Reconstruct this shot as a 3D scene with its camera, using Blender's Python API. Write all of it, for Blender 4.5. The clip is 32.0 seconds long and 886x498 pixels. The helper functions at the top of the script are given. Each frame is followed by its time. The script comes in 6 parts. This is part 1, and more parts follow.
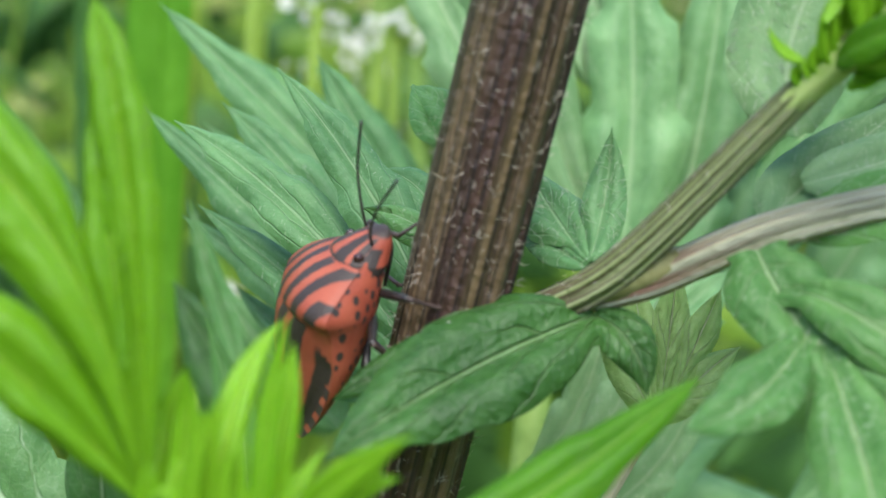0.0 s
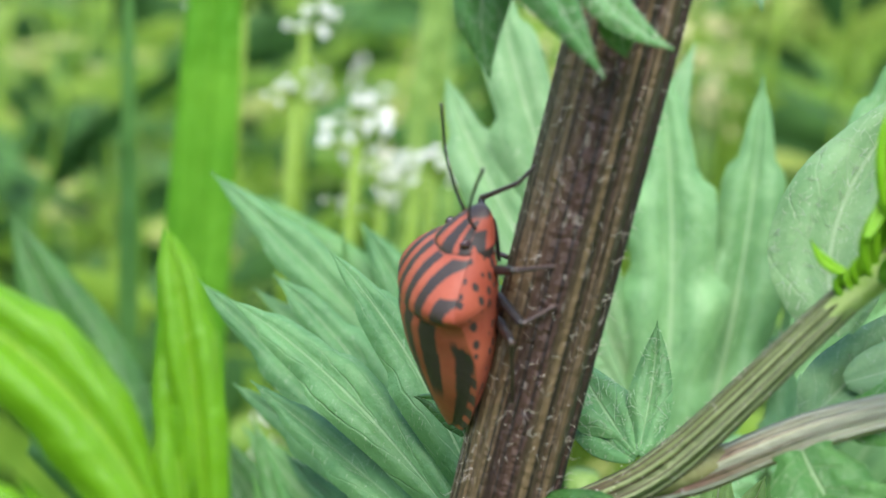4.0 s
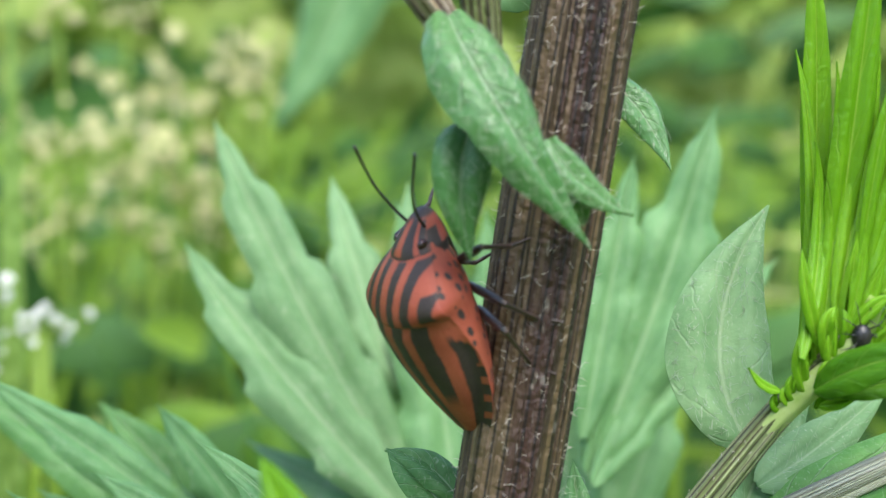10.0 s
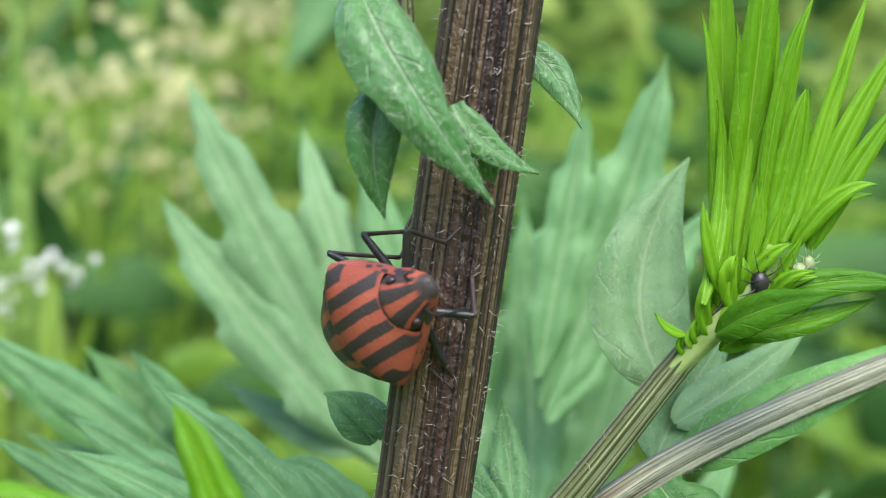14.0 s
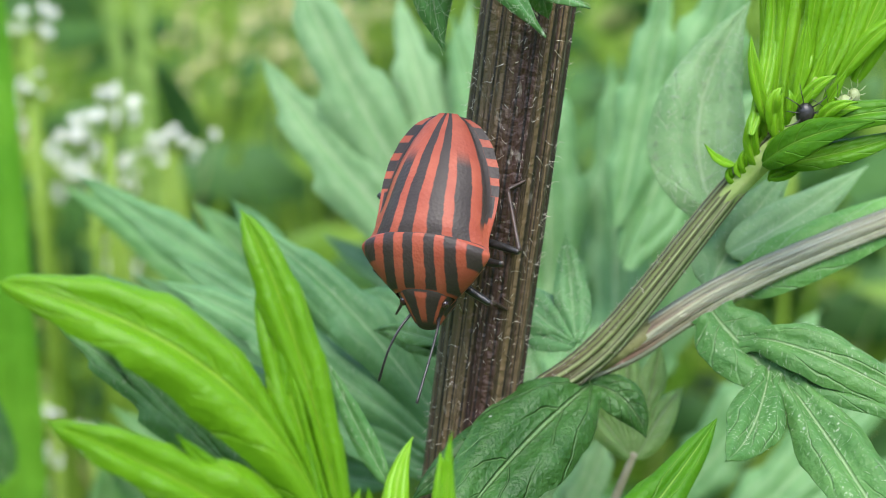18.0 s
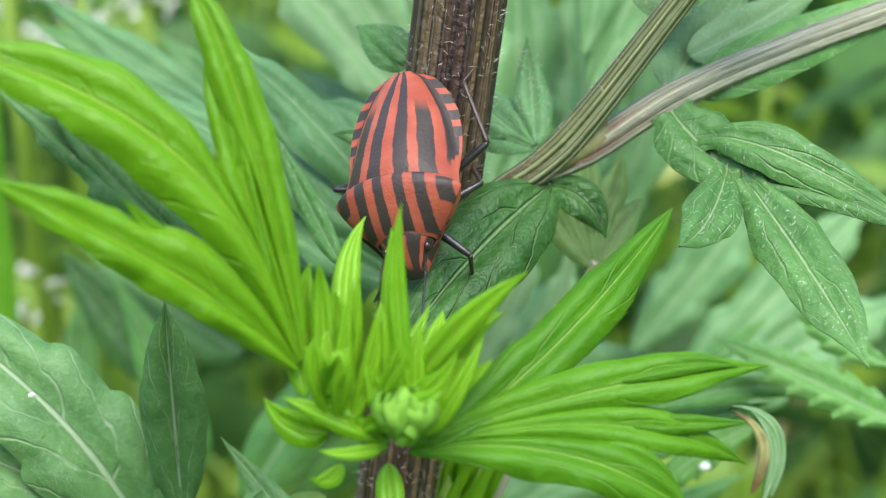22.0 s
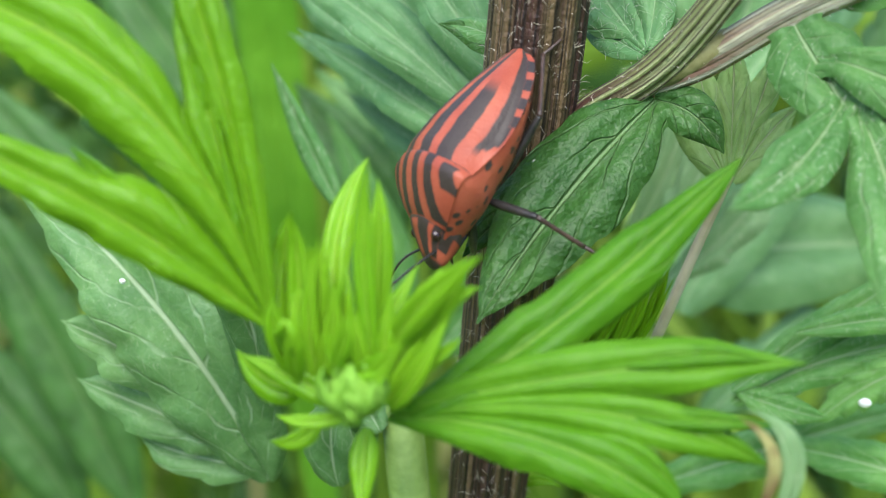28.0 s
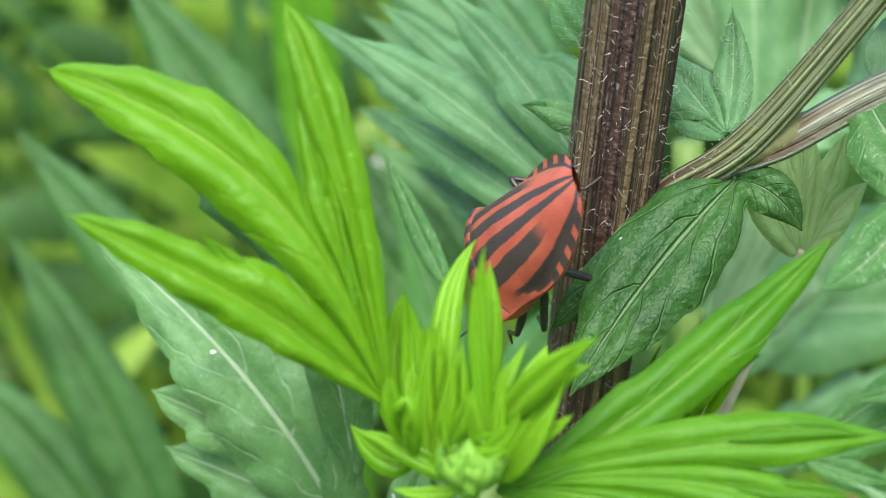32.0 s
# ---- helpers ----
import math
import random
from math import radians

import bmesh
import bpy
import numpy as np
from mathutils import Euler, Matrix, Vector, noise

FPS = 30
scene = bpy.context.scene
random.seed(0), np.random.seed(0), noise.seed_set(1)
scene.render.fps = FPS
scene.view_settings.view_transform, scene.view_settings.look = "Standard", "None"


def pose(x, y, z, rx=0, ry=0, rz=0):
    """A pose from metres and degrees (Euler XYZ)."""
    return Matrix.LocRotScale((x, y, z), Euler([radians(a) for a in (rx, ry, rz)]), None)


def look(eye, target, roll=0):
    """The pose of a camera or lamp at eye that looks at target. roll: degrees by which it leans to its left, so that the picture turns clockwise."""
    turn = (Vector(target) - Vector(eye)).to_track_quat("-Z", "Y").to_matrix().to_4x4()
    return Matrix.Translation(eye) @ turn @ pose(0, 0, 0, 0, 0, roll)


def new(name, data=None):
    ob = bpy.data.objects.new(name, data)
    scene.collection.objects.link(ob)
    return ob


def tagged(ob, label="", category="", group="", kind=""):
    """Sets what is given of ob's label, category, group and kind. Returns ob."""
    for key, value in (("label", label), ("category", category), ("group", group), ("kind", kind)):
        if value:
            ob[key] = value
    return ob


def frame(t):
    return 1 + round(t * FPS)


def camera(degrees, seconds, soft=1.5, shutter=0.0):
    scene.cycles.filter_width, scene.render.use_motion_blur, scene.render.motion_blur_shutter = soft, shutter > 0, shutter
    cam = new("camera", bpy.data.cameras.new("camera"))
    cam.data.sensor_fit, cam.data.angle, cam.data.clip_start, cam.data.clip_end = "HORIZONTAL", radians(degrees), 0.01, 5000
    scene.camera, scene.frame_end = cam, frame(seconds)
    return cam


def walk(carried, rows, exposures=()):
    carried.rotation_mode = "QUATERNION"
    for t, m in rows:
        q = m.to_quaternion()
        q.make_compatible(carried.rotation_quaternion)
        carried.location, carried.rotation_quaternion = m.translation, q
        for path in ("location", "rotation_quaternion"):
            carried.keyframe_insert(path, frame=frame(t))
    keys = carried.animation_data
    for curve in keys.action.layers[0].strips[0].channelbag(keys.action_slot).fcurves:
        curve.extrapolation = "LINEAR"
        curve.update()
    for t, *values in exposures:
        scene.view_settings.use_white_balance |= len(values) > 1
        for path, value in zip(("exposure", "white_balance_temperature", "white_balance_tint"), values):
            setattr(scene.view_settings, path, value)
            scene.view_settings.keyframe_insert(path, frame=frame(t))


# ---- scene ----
# A striped shield bug climbs a purple mugwort stem. Plan numbers are in millimetres; MM brings them to metres.
MM = 0.001
cam = camera(32.0, 32.0, 1.0)
cam.data.dof.use_dof = True
cam.data.dof.focus_distance = 0.068
cam.data.dof.aperture_fstop = 55.0
PATH = [
    (0, (0.00561, -0.05846, 0.01844), (-0.00366, 0.00474, 0.00181), 5.36),
    (0.5, (0.00694, -0.06045, 0.01617), (-0.00417, 0.00296, 0.00164), 5.74),
    (1, (0.00749, -0.05954, 0.01957), (-0.00285, 0.00332, 0.00232), 5.04),
    (1.5, (0.00684, -0.05834, 0.02103), (-0.00393, 0.00466, 0.00453), 4.78),
    (2, (0.00761, -0.05814, 0.02089), (-0.00309, 0.00519, 0.00568), 5.49),
    (2.5, (0.00743, -0.05885, 0.02055), (-0.00280, 0.00425, 0.00415), 4.90),
    (3, (0.00895, -0.05850, 0.02043), (-0.00130, 0.00515, 0.00633), 6.04),
    (3.5, (0.00852, -0.05932, 0.02325), (-0.00237, 0.00428, 0.00940), 5.04),
    (4, (0.00438, -0.05951, 0.02274), (-0.00647, 0.00430, 0.00986), 5.08),
    (4.5, (0.00598, -0.05831, 0.02689), (-0.00414, 0.00568, 0.01428), 5.19),
    (6.5, (-0.00363, -0.05854, 0.02742), (-0.00277, 0.00697, 0.01946), 6.51),
    (7, (-0.00794, -0.05874, 0.02717), (-0.00294, 0.00664, 0.01963), 4.22),
    (8, (-0.01428, -0.06058, 0.02586), (-0.00210, 0.00395, 0.01925), 2.37),
    (8.5, (-0.01723, -0.05950, 0.02704), (-0.00339, 0.00462, 0.01979), 1.50),
    (9, (-0.01515, -0.06062, 0.02804), (-0.00230, 0.00359, 0.01987), 1.11),
    (9.5, (-0.01669, -0.06098, 0.02440), (-0.00312, 0.00322, 0.01732), 0.54),
    (10, (-0.01663, -0.06092, 0.02492), (-0.00325, 0.00329, 0.01759), 0.59),
    (10.5, (-0.01602, -0.06148, 0.02617), (-0.00326, 0.00285, 0.01873), 1.15),
    (11, (-0.01556, -0.06148, 0.02520), (-0.00377, 0.00301, 0.01759), 1.01),
    (11.5, (-0.01617, -0.06110, 0.02540), (-0.00384, 0.00320, 0.01707), 0.84),
    (12, (-0.01683, -0.06143, 0.02751), (-0.00395, 0.00268, 0.01854), 0.90),
    (12.5, (-0.01704, -0.06275, 0.02561), (-0.00417, 0.00133, 0.01643), 0.49),
    (13, (-0.01555, -0.06375, 0.02472), (-0.00253, 0.00017, 0.01469), 0.13),
    (13.5, (-0.01334, -0.06510, 0.02507), (-0.00000, -0.00109, 0.01609), -0.63),
    (14, (-0.01252, -0.06602, 0.02639), (-0.00094, -0.00183, 0.01626), -0.39),
    (14.5, (-0.01444, -0.06647, 0.02332), (-0.00359, -0.00211, 0.01354), -0.40),
    (16.5, (-0.01070, -0.07075, 0.02382), (0.00003, -0.00666, 0.01226), -1.36),
    (17, (-0.01191, -0.07219, 0.02386), (-0.00251, -0.00803, 0.01155), -2.05),
    (17.5, (-0.01331, -0.07228, 0.02455), (-0.00657, -0.00785, 0.01192), -1.10),
    (18, (-0.00987, -0.07150, 0.02391), (-0.00429, -0.00726, 0.00983), -1.26),
    (18.5, (-0.01469, -0.06908, 0.02078), (-0.00602, -0.00515, 0.00685), -2.33),
    (19, (-0.01265, -0.07060, 0.02283), (-0.00460, -0.00682, 0.00789), -0.70),
    (19.5, (-0.01622, -0.07256, 0.01932), (-0.00511, -0.00879, 0.00646), 0.35),
    (20, (-0.01364, -0.07183, 0.02050), (-0.00695, -0.00846, 0.00330), -0.87),
    (20.5, (-0.01023, -0.07303, 0.02125), (-0.00370, -0.00991, 0.00311), -0.91),
    (21, (-0.01052, -0.07348, 0.02017), (-0.00426, -0.01011, 0.00282), -0.90),
    (21.5, (-0.01057, -0.07286, 0.02117), (-0.00434, -0.00964, 0.00327), -0.75),
    (22, (-0.00859, -0.07249, 0.01896), (-0.00271, -0.00928, 0.00090), -0.97),
    (22.5, (-0.00630, -0.07210, 0.01802), (-0.00205, -0.00938, -0.00208), -2.00),
    (23, (-0.00376, -0.07077, 0.02002), (-0.00312, -0.00831, -0.00129), -2.35),
    (23.5, (0.00027, -0.06872, 0.02215), (-0.00542, -0.00720, -0.00107), -3.75),
    (24, (0.00634, -0.06595, 0.02242), (-0.00459, -0.00587, -0.00264), -3.81),
    (24.5, (0.00980, -0.06414, 0.02175), (-0.00355, -0.00579, -0.00606), -4.29),
    (25, (0.00931, -0.06369, 0.02347), (-0.00459, -0.00544, -0.00427), -4.15),
    (25.5, (0.00985, -0.06141, 0.02481), (-0.00391, -0.00383, -0.00437), -3.47),
    (26, (0.00974, -0.06359, 0.02390), (-0.00447, -0.00559, -0.00422), -3.45),
    (26.5, (0.01025, -0.06437, 0.02482), (-0.00421, -0.00598, -0.00234), -3.42),
    (28.5, (0.00941, -0.06279, 0.02431), (-0.00537, -0.00503, -0.00400), -4.45),
    (29, (0.01122, -0.06263, 0.02433), (-0.00280, -0.00458, -0.00378), -4.22),
    (29.5, (0.00964, -0.06421, 0.02555), (-0.00485, -0.00606, -0.00210), -4.60),
    (30, (0.00835, -0.06475, 0.02509), (-0.00586, -0.00639, -0.00225), -4.15),
    (30.5, (0.00918, -0.06420, 0.02535), (-0.00451, -0.00576, -0.00210), -3.99),
    (31, (0.00942, -0.06522, 0.02567), (-0.00483, -0.00684, -0.00163), -4.19),
    (31.5, (0.00916, -0.06549, 0.02595), (-0.00540, -0.00708, -0.00110), -4.33),
    (32, (0.00585, -0.06598, 0.02684), (-0.00871, -0.00721, 0.00055), -4.13),
]
EXPOSURES = [(0, 1.83), (1, 1.85), (2, 2.08), (4, 2.03), (6.5, 2.08), (9, 2.11), (10.2, 1.91), (12.5, 1.88), (14, 1.84), (18, 1.9), (19.5, 1.96), (22.5, 1.95), (24, 1.85), (25, 1.83), (26, 1.94), (29, 2.0), (32, 2.02)]
walk(cam, [(t, look(eye, target, roll)) for t, eye, target, roll in PATH], EXPOSURES)

# ---- light: bright overcast sky ----
world = bpy.data.worlds.new("sky")
scene.world = world
world.use_nodes = True
wn = world.node_tree.nodes
sky = wn.new("ShaderNodeTexSky")
sky.sky_type, sky.sun_disc = "NISHITA", False
sky.air_density, sky.dust_density, sky.ozone_density = 1.0, 1.0, 1.0
sky.sun_elevation, sky.sun_rotation = radians(58), radians(200)
wn["Background"].inputs["Strength"].default_value = 0.12
world.node_tree.links.new(sky.outputs[0], wn["Background"].inputs["Color"])
sun_data = bpy.data.lights.new("sun", "SUN")
sun_data.energy, sun_data.angle, sun_data.color = 1.5, radians(45), (1.0, 0.96, 0.9)
sun = new("sun", sun_data)
sun.matrix_world = look((0.3, -0.9, 1.6), (0, 0, 0))


# ---- materials ----
class Mat:
    """A small helper to wire node materials."""

    def __init__(self, name):
        self.m = bpy.data.materials.new(name)
        self.m.use_nodes = True
        self.t = self.m.node_tree
        self.b = self.t.nodes["Principled BSDF"]

    def node(self, kind, **props):
        n = self.t.nodes.new("ShaderNode" + kind)
        for key, value in props.items():
            if key == "operation":
                n.operation = value
            elif key == "blend":
                n.blend_type = value
            elif key == "feature":
                n.feature = value
        return n

    def put(self, value, socket):
        if hasattr(value, "is_output"):
            self.t.links.new(value, socket)
        else:
            socket.default_value = value

    def math(self, op, a, b=0.0, c=0.0):
        n = self.node("Math", operation=op)
        for k, v in enumerate((a, b, c)):
            self.put(v, n.inputs[k])
        return n.outputs[0]

    def mix(self, fac, a, b, blend="MIX"):
        n = self.t.nodes.new("ShaderNodeMix")
        n.data_type, n.blend_type = "RGBA", blend
        self.put(fac, n.inputs[0])
        for k, v in ((6, a), (7, b)):
            self.put((*v, 1) if isinstance(v, tuple) and len(v) == 3 else v, n.inputs[k])
        return n.outputs[2]

    def ramp(self, fac, a, b):
        n = self.t.nodes.new("ShaderNodeMapRange")
        n.interpolation_type = "SMOOTHSTEP"
        self.put(fac, n.inputs[0])
        n.inputs[1].default_value, n.inputs[2].default_value = a, b
        return n.outputs[0]

    def noise(self, scale, detail=3.0, vector=None, rough=0.55):
        n = self.node("TexNoise")
        n.inputs["Scale"].default_value = scale
        n.inputs["Detail"].default_value = detail
        n.inputs["Roughness"].default_value = rough
        if vector is not None:
            self.put(vector, n.inputs["Vector"])
        return n.outputs[0]

    def coords(self):
        return self.node("TexCoord").outputs["Object"]

    def uv(self):
        n = self.node("SeparateXYZ")
        self.t.links.new(self.node("TexCoord").outputs["UV"], n.inputs[0])
        return n.outputs[0], n.outputs[1]

    def scaled(self, vector, sx, sy, sz):
        n = self.node("Mapping")
        self.put(vector, n.inputs[0])
        n.inputs["Scale"].default_value = (sx, sy, sz)
        return n.outputs[0]

    def bump(self, height, strength, distance):
        n = self.node("Bump")
        n.inputs["Strength"].default_value = strength
        n.inputs["Distance"].default_value = distance
        self.put(height, n.inputs["Height"])
        self.t.links.new(n.outputs[0], self.b.inputs["Normal"])

    def leafy(self, colour, share):
        """Lets light through, as thin leaves do."""
        tr = self.node("BsdfTranslucent")
        self.put(colour, tr.inputs[0])
        mx = self.node("MixShader")
        mx.inputs[0].default_value = share
        out = self.t.nodes["Material Output"]
        self.t.links.new(self.b.outputs[0], mx.inputs[1])
        self.t.links.new(tr.outputs[0], mx.inputs[2])
        self.t.links.new(mx.outputs[0], out.inputs[0])


def leaf_material(name, dark, light, vein, vein_share=0.6, rough=0.5, share=0.25, down=0.0, specks=0.0, mesh=0.16, relief=0.8, gloss=0.35, quilt=0.1, mottle=1.0):
    """A leaf blade: mottled, with a pale midrib, side veins, a fine net of veins and patchy down."""
    a = Mat(name)
    u, v = a.uv()
    co = a.coords()
    side = a.math("ABSOLUTE", a.math("SUBTRACT", u, 0.5))
    rand = a.node("ObjectInfo").outputs["Random"]
    island = a.node("NewGeometry").outputs["Random Per Island"]
    tone = a.math("ADD", a.math("ADD", 0.425 * (1 - mottle), a.math("MULTIPLY", a.noise(330, 5, co, 0.65), 0.85 * mottle)), a.math("ADD", a.math("MULTIPLY", rand, 0.14), a.math("MULTIPLY", island, 0.12)))
    colour = a.mix(a.ramp(tone, 0.36, 0.76), dark, light)
    cloud = a.ramp(a.noise(130, 3, co), 0.42, 0.62)
    colour = a.mix(a.math("MULTIPLY", cloud, 0.28 * mottle), colour, dark)
    warp = a.node("TexNoise")
    warp.inputs["Scale"].default_value = 420
    warp.inputs["Detail"].default_value = 3
    a.put(co, warp.inputs["Vector"])
    bent = a.node("MixRGB")
    bent.inputs[0].default_value = 0.0012
    bent.blend_type = "ADD"
    a.put(co, bent.inputs[1])
    a.put(warp.outputs["Color"], bent.inputs[2])
    net = a.node("TexVoronoi", feature="DISTANCE_TO_EDGE")
    net.inputs["Scale"].default_value = 1150
    a.put(bent.outputs[0], net.inputs["Vector"])
    lace = a.math("SUBTRACT", 1.0, a.ramp(net.outputs["Distance"], 0.01, 0.07))
    wobble = a.math("MULTIPLY", a.noise(230, 3, co), 1.3)
    rib = a.math("SUBTRACT", 1.0, a.ramp(a.math("SUBTRACT", side, a.math("MULTIPLY", a.noise(900, 2, co), 0.016)), 0.002, 0.026))
    saw = a.math("FRACT", a.math("ADD", a.math("SUBTRACT", a.math("MULTIPLY", v, 5.0), a.math("MULTIPLY", side, 3.2)), wobble))
    lat = a.math("SUBTRACT", 1.0, a.ramp(a.math("ABSOLUTE", a.math("SUBTRACT", saw, 0.5)), 0.01, 0.07))
    lat = a.math("MULTIPLY", lat, a.ramp(a.noise(500, 2, co), 0.35, 0.6))
    veins = a.math("MAXIMUM", rib, a.math("MAXIMUM", a.math("MULTIPLY", lat, 0.55), a.math("MULTIPLY", lace, mesh)))
    colour = a.mix(a.math("MULTIPLY", veins, vein_share), colour, vein)
    patch = a.ramp(a.noise(260, 3, co), 0.4, 0.7)
    fuzz = a.ramp(a.noise(6500, 3, a.scaled(co, 1.0, 1.0, 0.3)), 0.58, 0.7)
    colour = a.mix(a.math("MULTIPLY", a.math("MULTIPLY", fuzz, a.math("ADD", patch, 0.25)), down), colour, (0.55, 0.62, 0.45))
    if specks:
        dots = a.node("TexVoronoi")
        dots.inputs["Scale"].default_value = 300
        a.put(co, dots.inputs["Vector"])
        rare = a.ramp(dots.outputs["Color"], 0.62, 0.66)
        spot = a.math("MULTIPLY", a.math("SUBTRACT", 1.0, a.ramp(dots.outputs["Distance"], 0.035, 0.055)), rare)
        colour = a.mix(a.math("MULTIPLY", spot, specks), colour, (0.75, 0.78, 0.72))
    a.put(colour, a.b.inputs["Base Color"])
    a.b.inputs["Roughness"].default_value = rough
    a.b.inputs["Specular IOR Level"].default_value = gloss
    height = a.math("ADD", a.math("MULTIPLY", a.math("MAXIMUM", rib, a.math("MULTIPLY", lat, 0.5)), -1.0), a.math("ADD", a.math("ADD", a.math("MULTIPLY", a.noise(900, 4, co), 0.25 + 0.55 * mottle), a.math("MULTIPLY", a.ramp(net.outputs["Distance"], 0.0, 0.4), quilt)), a.math("MULTIPLY", a.noise(3800, 3, co), 0.35)))
    a.bump(height, relief, 0.0004)
    a.leafy(colour, share)
    return a.m


LEAF = leaf_material("leaf_green", (0.024, 0.086, 0.014), (0.062, 0.175, 0.034), (0.2, 0.34, 0.13), 0.5, 0.42, down=0.14, specks=0.9)
LEAF_MID = leaf_material("leaf_downy_green", (0.06, 0.175, 0.038), (0.13, 0.295, 0.076), (0.33, 0.46, 0.23), down=0.6, specks=0.6, mesh=0.1, relief=0.55)
LEAF_LOW = leaf_material("leaf_low", (0.085, 0.215, 0.062), (0.165, 0.335, 0.108), (0.42, 0.55, 0.34), 0.8, down=0.2, specks=1.0, mesh=0.1, relief=0.45)
LEAF_TIP = leaf_material("leaf_tip", (0.12, 0.33, 0.006), (0.25, 0.52, 0.022), (0.45, 0.66, 0.1), 0.5, 0.34, 0.35, mesh=0.0, relief=0.4, quilt=0.03, mottle=0.35)
LEAF_UPPER = leaf_material("leaf_upper", (0.08, 0.22, 0.06), (0.16, 0.34, 0.12), (0.42, 0.54, 0.36), 0.5, 0.32, down=0.75, mesh=0.03, relief=0.5, quilt=0.1, mottle=0.8, gloss=0.45)
LEAF_GREY = leaf_material("leaf_grey_green", (0.075, 0.21, 0.052), (0.155, 0.335, 0.102), (0.36, 0.5, 0.29), down=0.4, specks=1.0, mesh=0.1, relief=0.5)
LEAF_BLUE = leaf_material("leaf_blue_green", (0.122, 0.28, 0.096), (0.235, 0.44, 0.18), (0.38, 0.54, 0.3), 0.5, down=0.3, mesh=0.05, relief=0.35)
LEAF_TEAL = leaf_material("leaf_teal", (0.075, 0.2, 0.066), (0.15, 0.325, 0.12), (0.34, 0.5, 0.27), 0.5, down=0.3, mesh=0.05, relief=0.45)
LEAF_PALE = leaf_material("leaf_downy", (0.17, 0.33, 0.13), (0.28, 0.46, 0.215), (0.45, 0.57, 0.36), 0.45, 0.6, 0.36, down=0.6, mesh=0.04, relief=0.3)
LEAF_FAN = leaf_material("leaf_pale_fan", (0.24, 0.42, 0.12), (0.38, 0.56, 0.22), (0.62, 0.7, 0.45), 0.8, 0.55, 0.42, down=0.2, mesh=0.05)
LEAF_SIDE = leaf_material("leaf_side", (0.085, 0.255, 0.05), (0.175, 0.395, 0.09), (0.42, 0.56, 0.32), 0.7, down=0.3, specks=0.8, mesh=0.1, relief=0.5)
LEAF_BRIGHT = leaf_material("leaf_fresh", (0.08, 0.24, 0.004), (0.155, 0.36, 0.012), (0.34, 0.56, 0.04), 0.45, 0.34, 0.33, mesh=0.0, relief=0.55, gloss=0.26, quilt=0.06, mottle=0.3)
LEAF_HEART = leaf_material("leaf_heart", (0.17, 0.4, 0.03), (0.27, 0.52, 0.075), (0.4, 0.6, 0.17), 0.4, 0.6, 0.35, down=0.15, mesh=0.0, relief=0.4, gloss=0.2, mottle=0.5)
LEAF_FRESH = leaf_material("leaf_grown", (0.04, 0.155, 0.004), (0.108, 0.29, 0.012), (0.29, 0.5, 0.08), 0.45, 0.42, 0.28, mesh=0.05, relief=0.5, gloss=0.22, quilt=0.06, mottle=0.4)


def stem_material(name, dark, ridge, furrow, count, mottle, groove=0.05, deep=0.55, foot=None):
    """A ribbed stem: stripes run along it, with fine down and scars."""
    a = Mat(name)
    u, v = a.uv()
    co = a.coords()
    flat = a.node("CombineXYZ")
    a.put(a.math("SINE", a.math("MULTIPLY", u, 6.2832)), flat.inputs[0])
    a.put(a.math("COSINE", a.math("MULTIPLY", u, 6.2832)), flat.inputs[1])
    a.put(a.math("MULTIPLY", v, 0.035), flat.inputs[2])
    along = flat.outputs[0]
    w = a.math("MULTIPLY", a.noise(2.0, 3, along), 0.5)
    f = a.math("FRACT", a.math("ADD", a.math("MULTIPLY", u, count), w))
    wave = a.math("ABSOLUTE", a.math("SUBTRACT", f, 0.5))
    line = a.math("SUBTRACT", 1.0, a.ramp(wave, 0.04, 0.2))
    thin = a.ramp(a.noise(7.0, 5, along, 0.7), 0.5, 0.58)
    broad = a.ramp(a.noise(2.6, 3, along), 0.47, 0.56)
    colour = a.mix(a.math("MULTIPLY", broad, 0.75), dark, ridge)
    colour = a.mix(a.math("MULTIPLY", a.math("MULTIPLY", line, 0.6), a.ramp(a.noise(3.3, 2, along), 0.42, 0.6)), colour, ridge)
    colour = a.mix(a.math("MULTIPLY", thin, deep), colour, furrow)
    edge = a.math("SUBTRACT", 1.0, a.ramp(a.math("ABSOLUTE", a.math("SUBTRACT", wave, 0.27)), groove * 0.5, groove * 1.5))
    colour = a.mix(a.math("MULTIPLY", edge, 0.9), colour, furrow)
    patch = a.ramp(a.noise(110, 4, a.scaled(co, 1, 1, 0.4)), 0.45, 0.7)
    colour = a.mix(a.math("MULTIPLY", patch, mottle), colour, ridge)
    if foot:
        colour = a.mix(a.math("MULTIPLY", a.math("SUBTRACT", 1.0, a.ramp(v, 0.25, 0.85)), a.ramp(wave, 0.1, 0.4)), colour, foot)
    fleck = a.ramp(a.noise(3200, 3, a.scaled(co, 1, 1, 0.3)), 0.63, 0.72)
    colour = a.mix(a.math("MULTIPLY", fleck, 0.4), colour, (0.42, 0.36, 0.3))
    a.put(colour, a.b.inputs["Base Color"])
    a.b.inputs["Roughness"].default_value = 0.55
    h = a.math("ADD", a.math("MULTIPLY", wave, 2.0), a.math("ADD", thin, a.noise(2400, 3, co)))
    a.bump(h, 0.85, 0.00028)
    return a.m


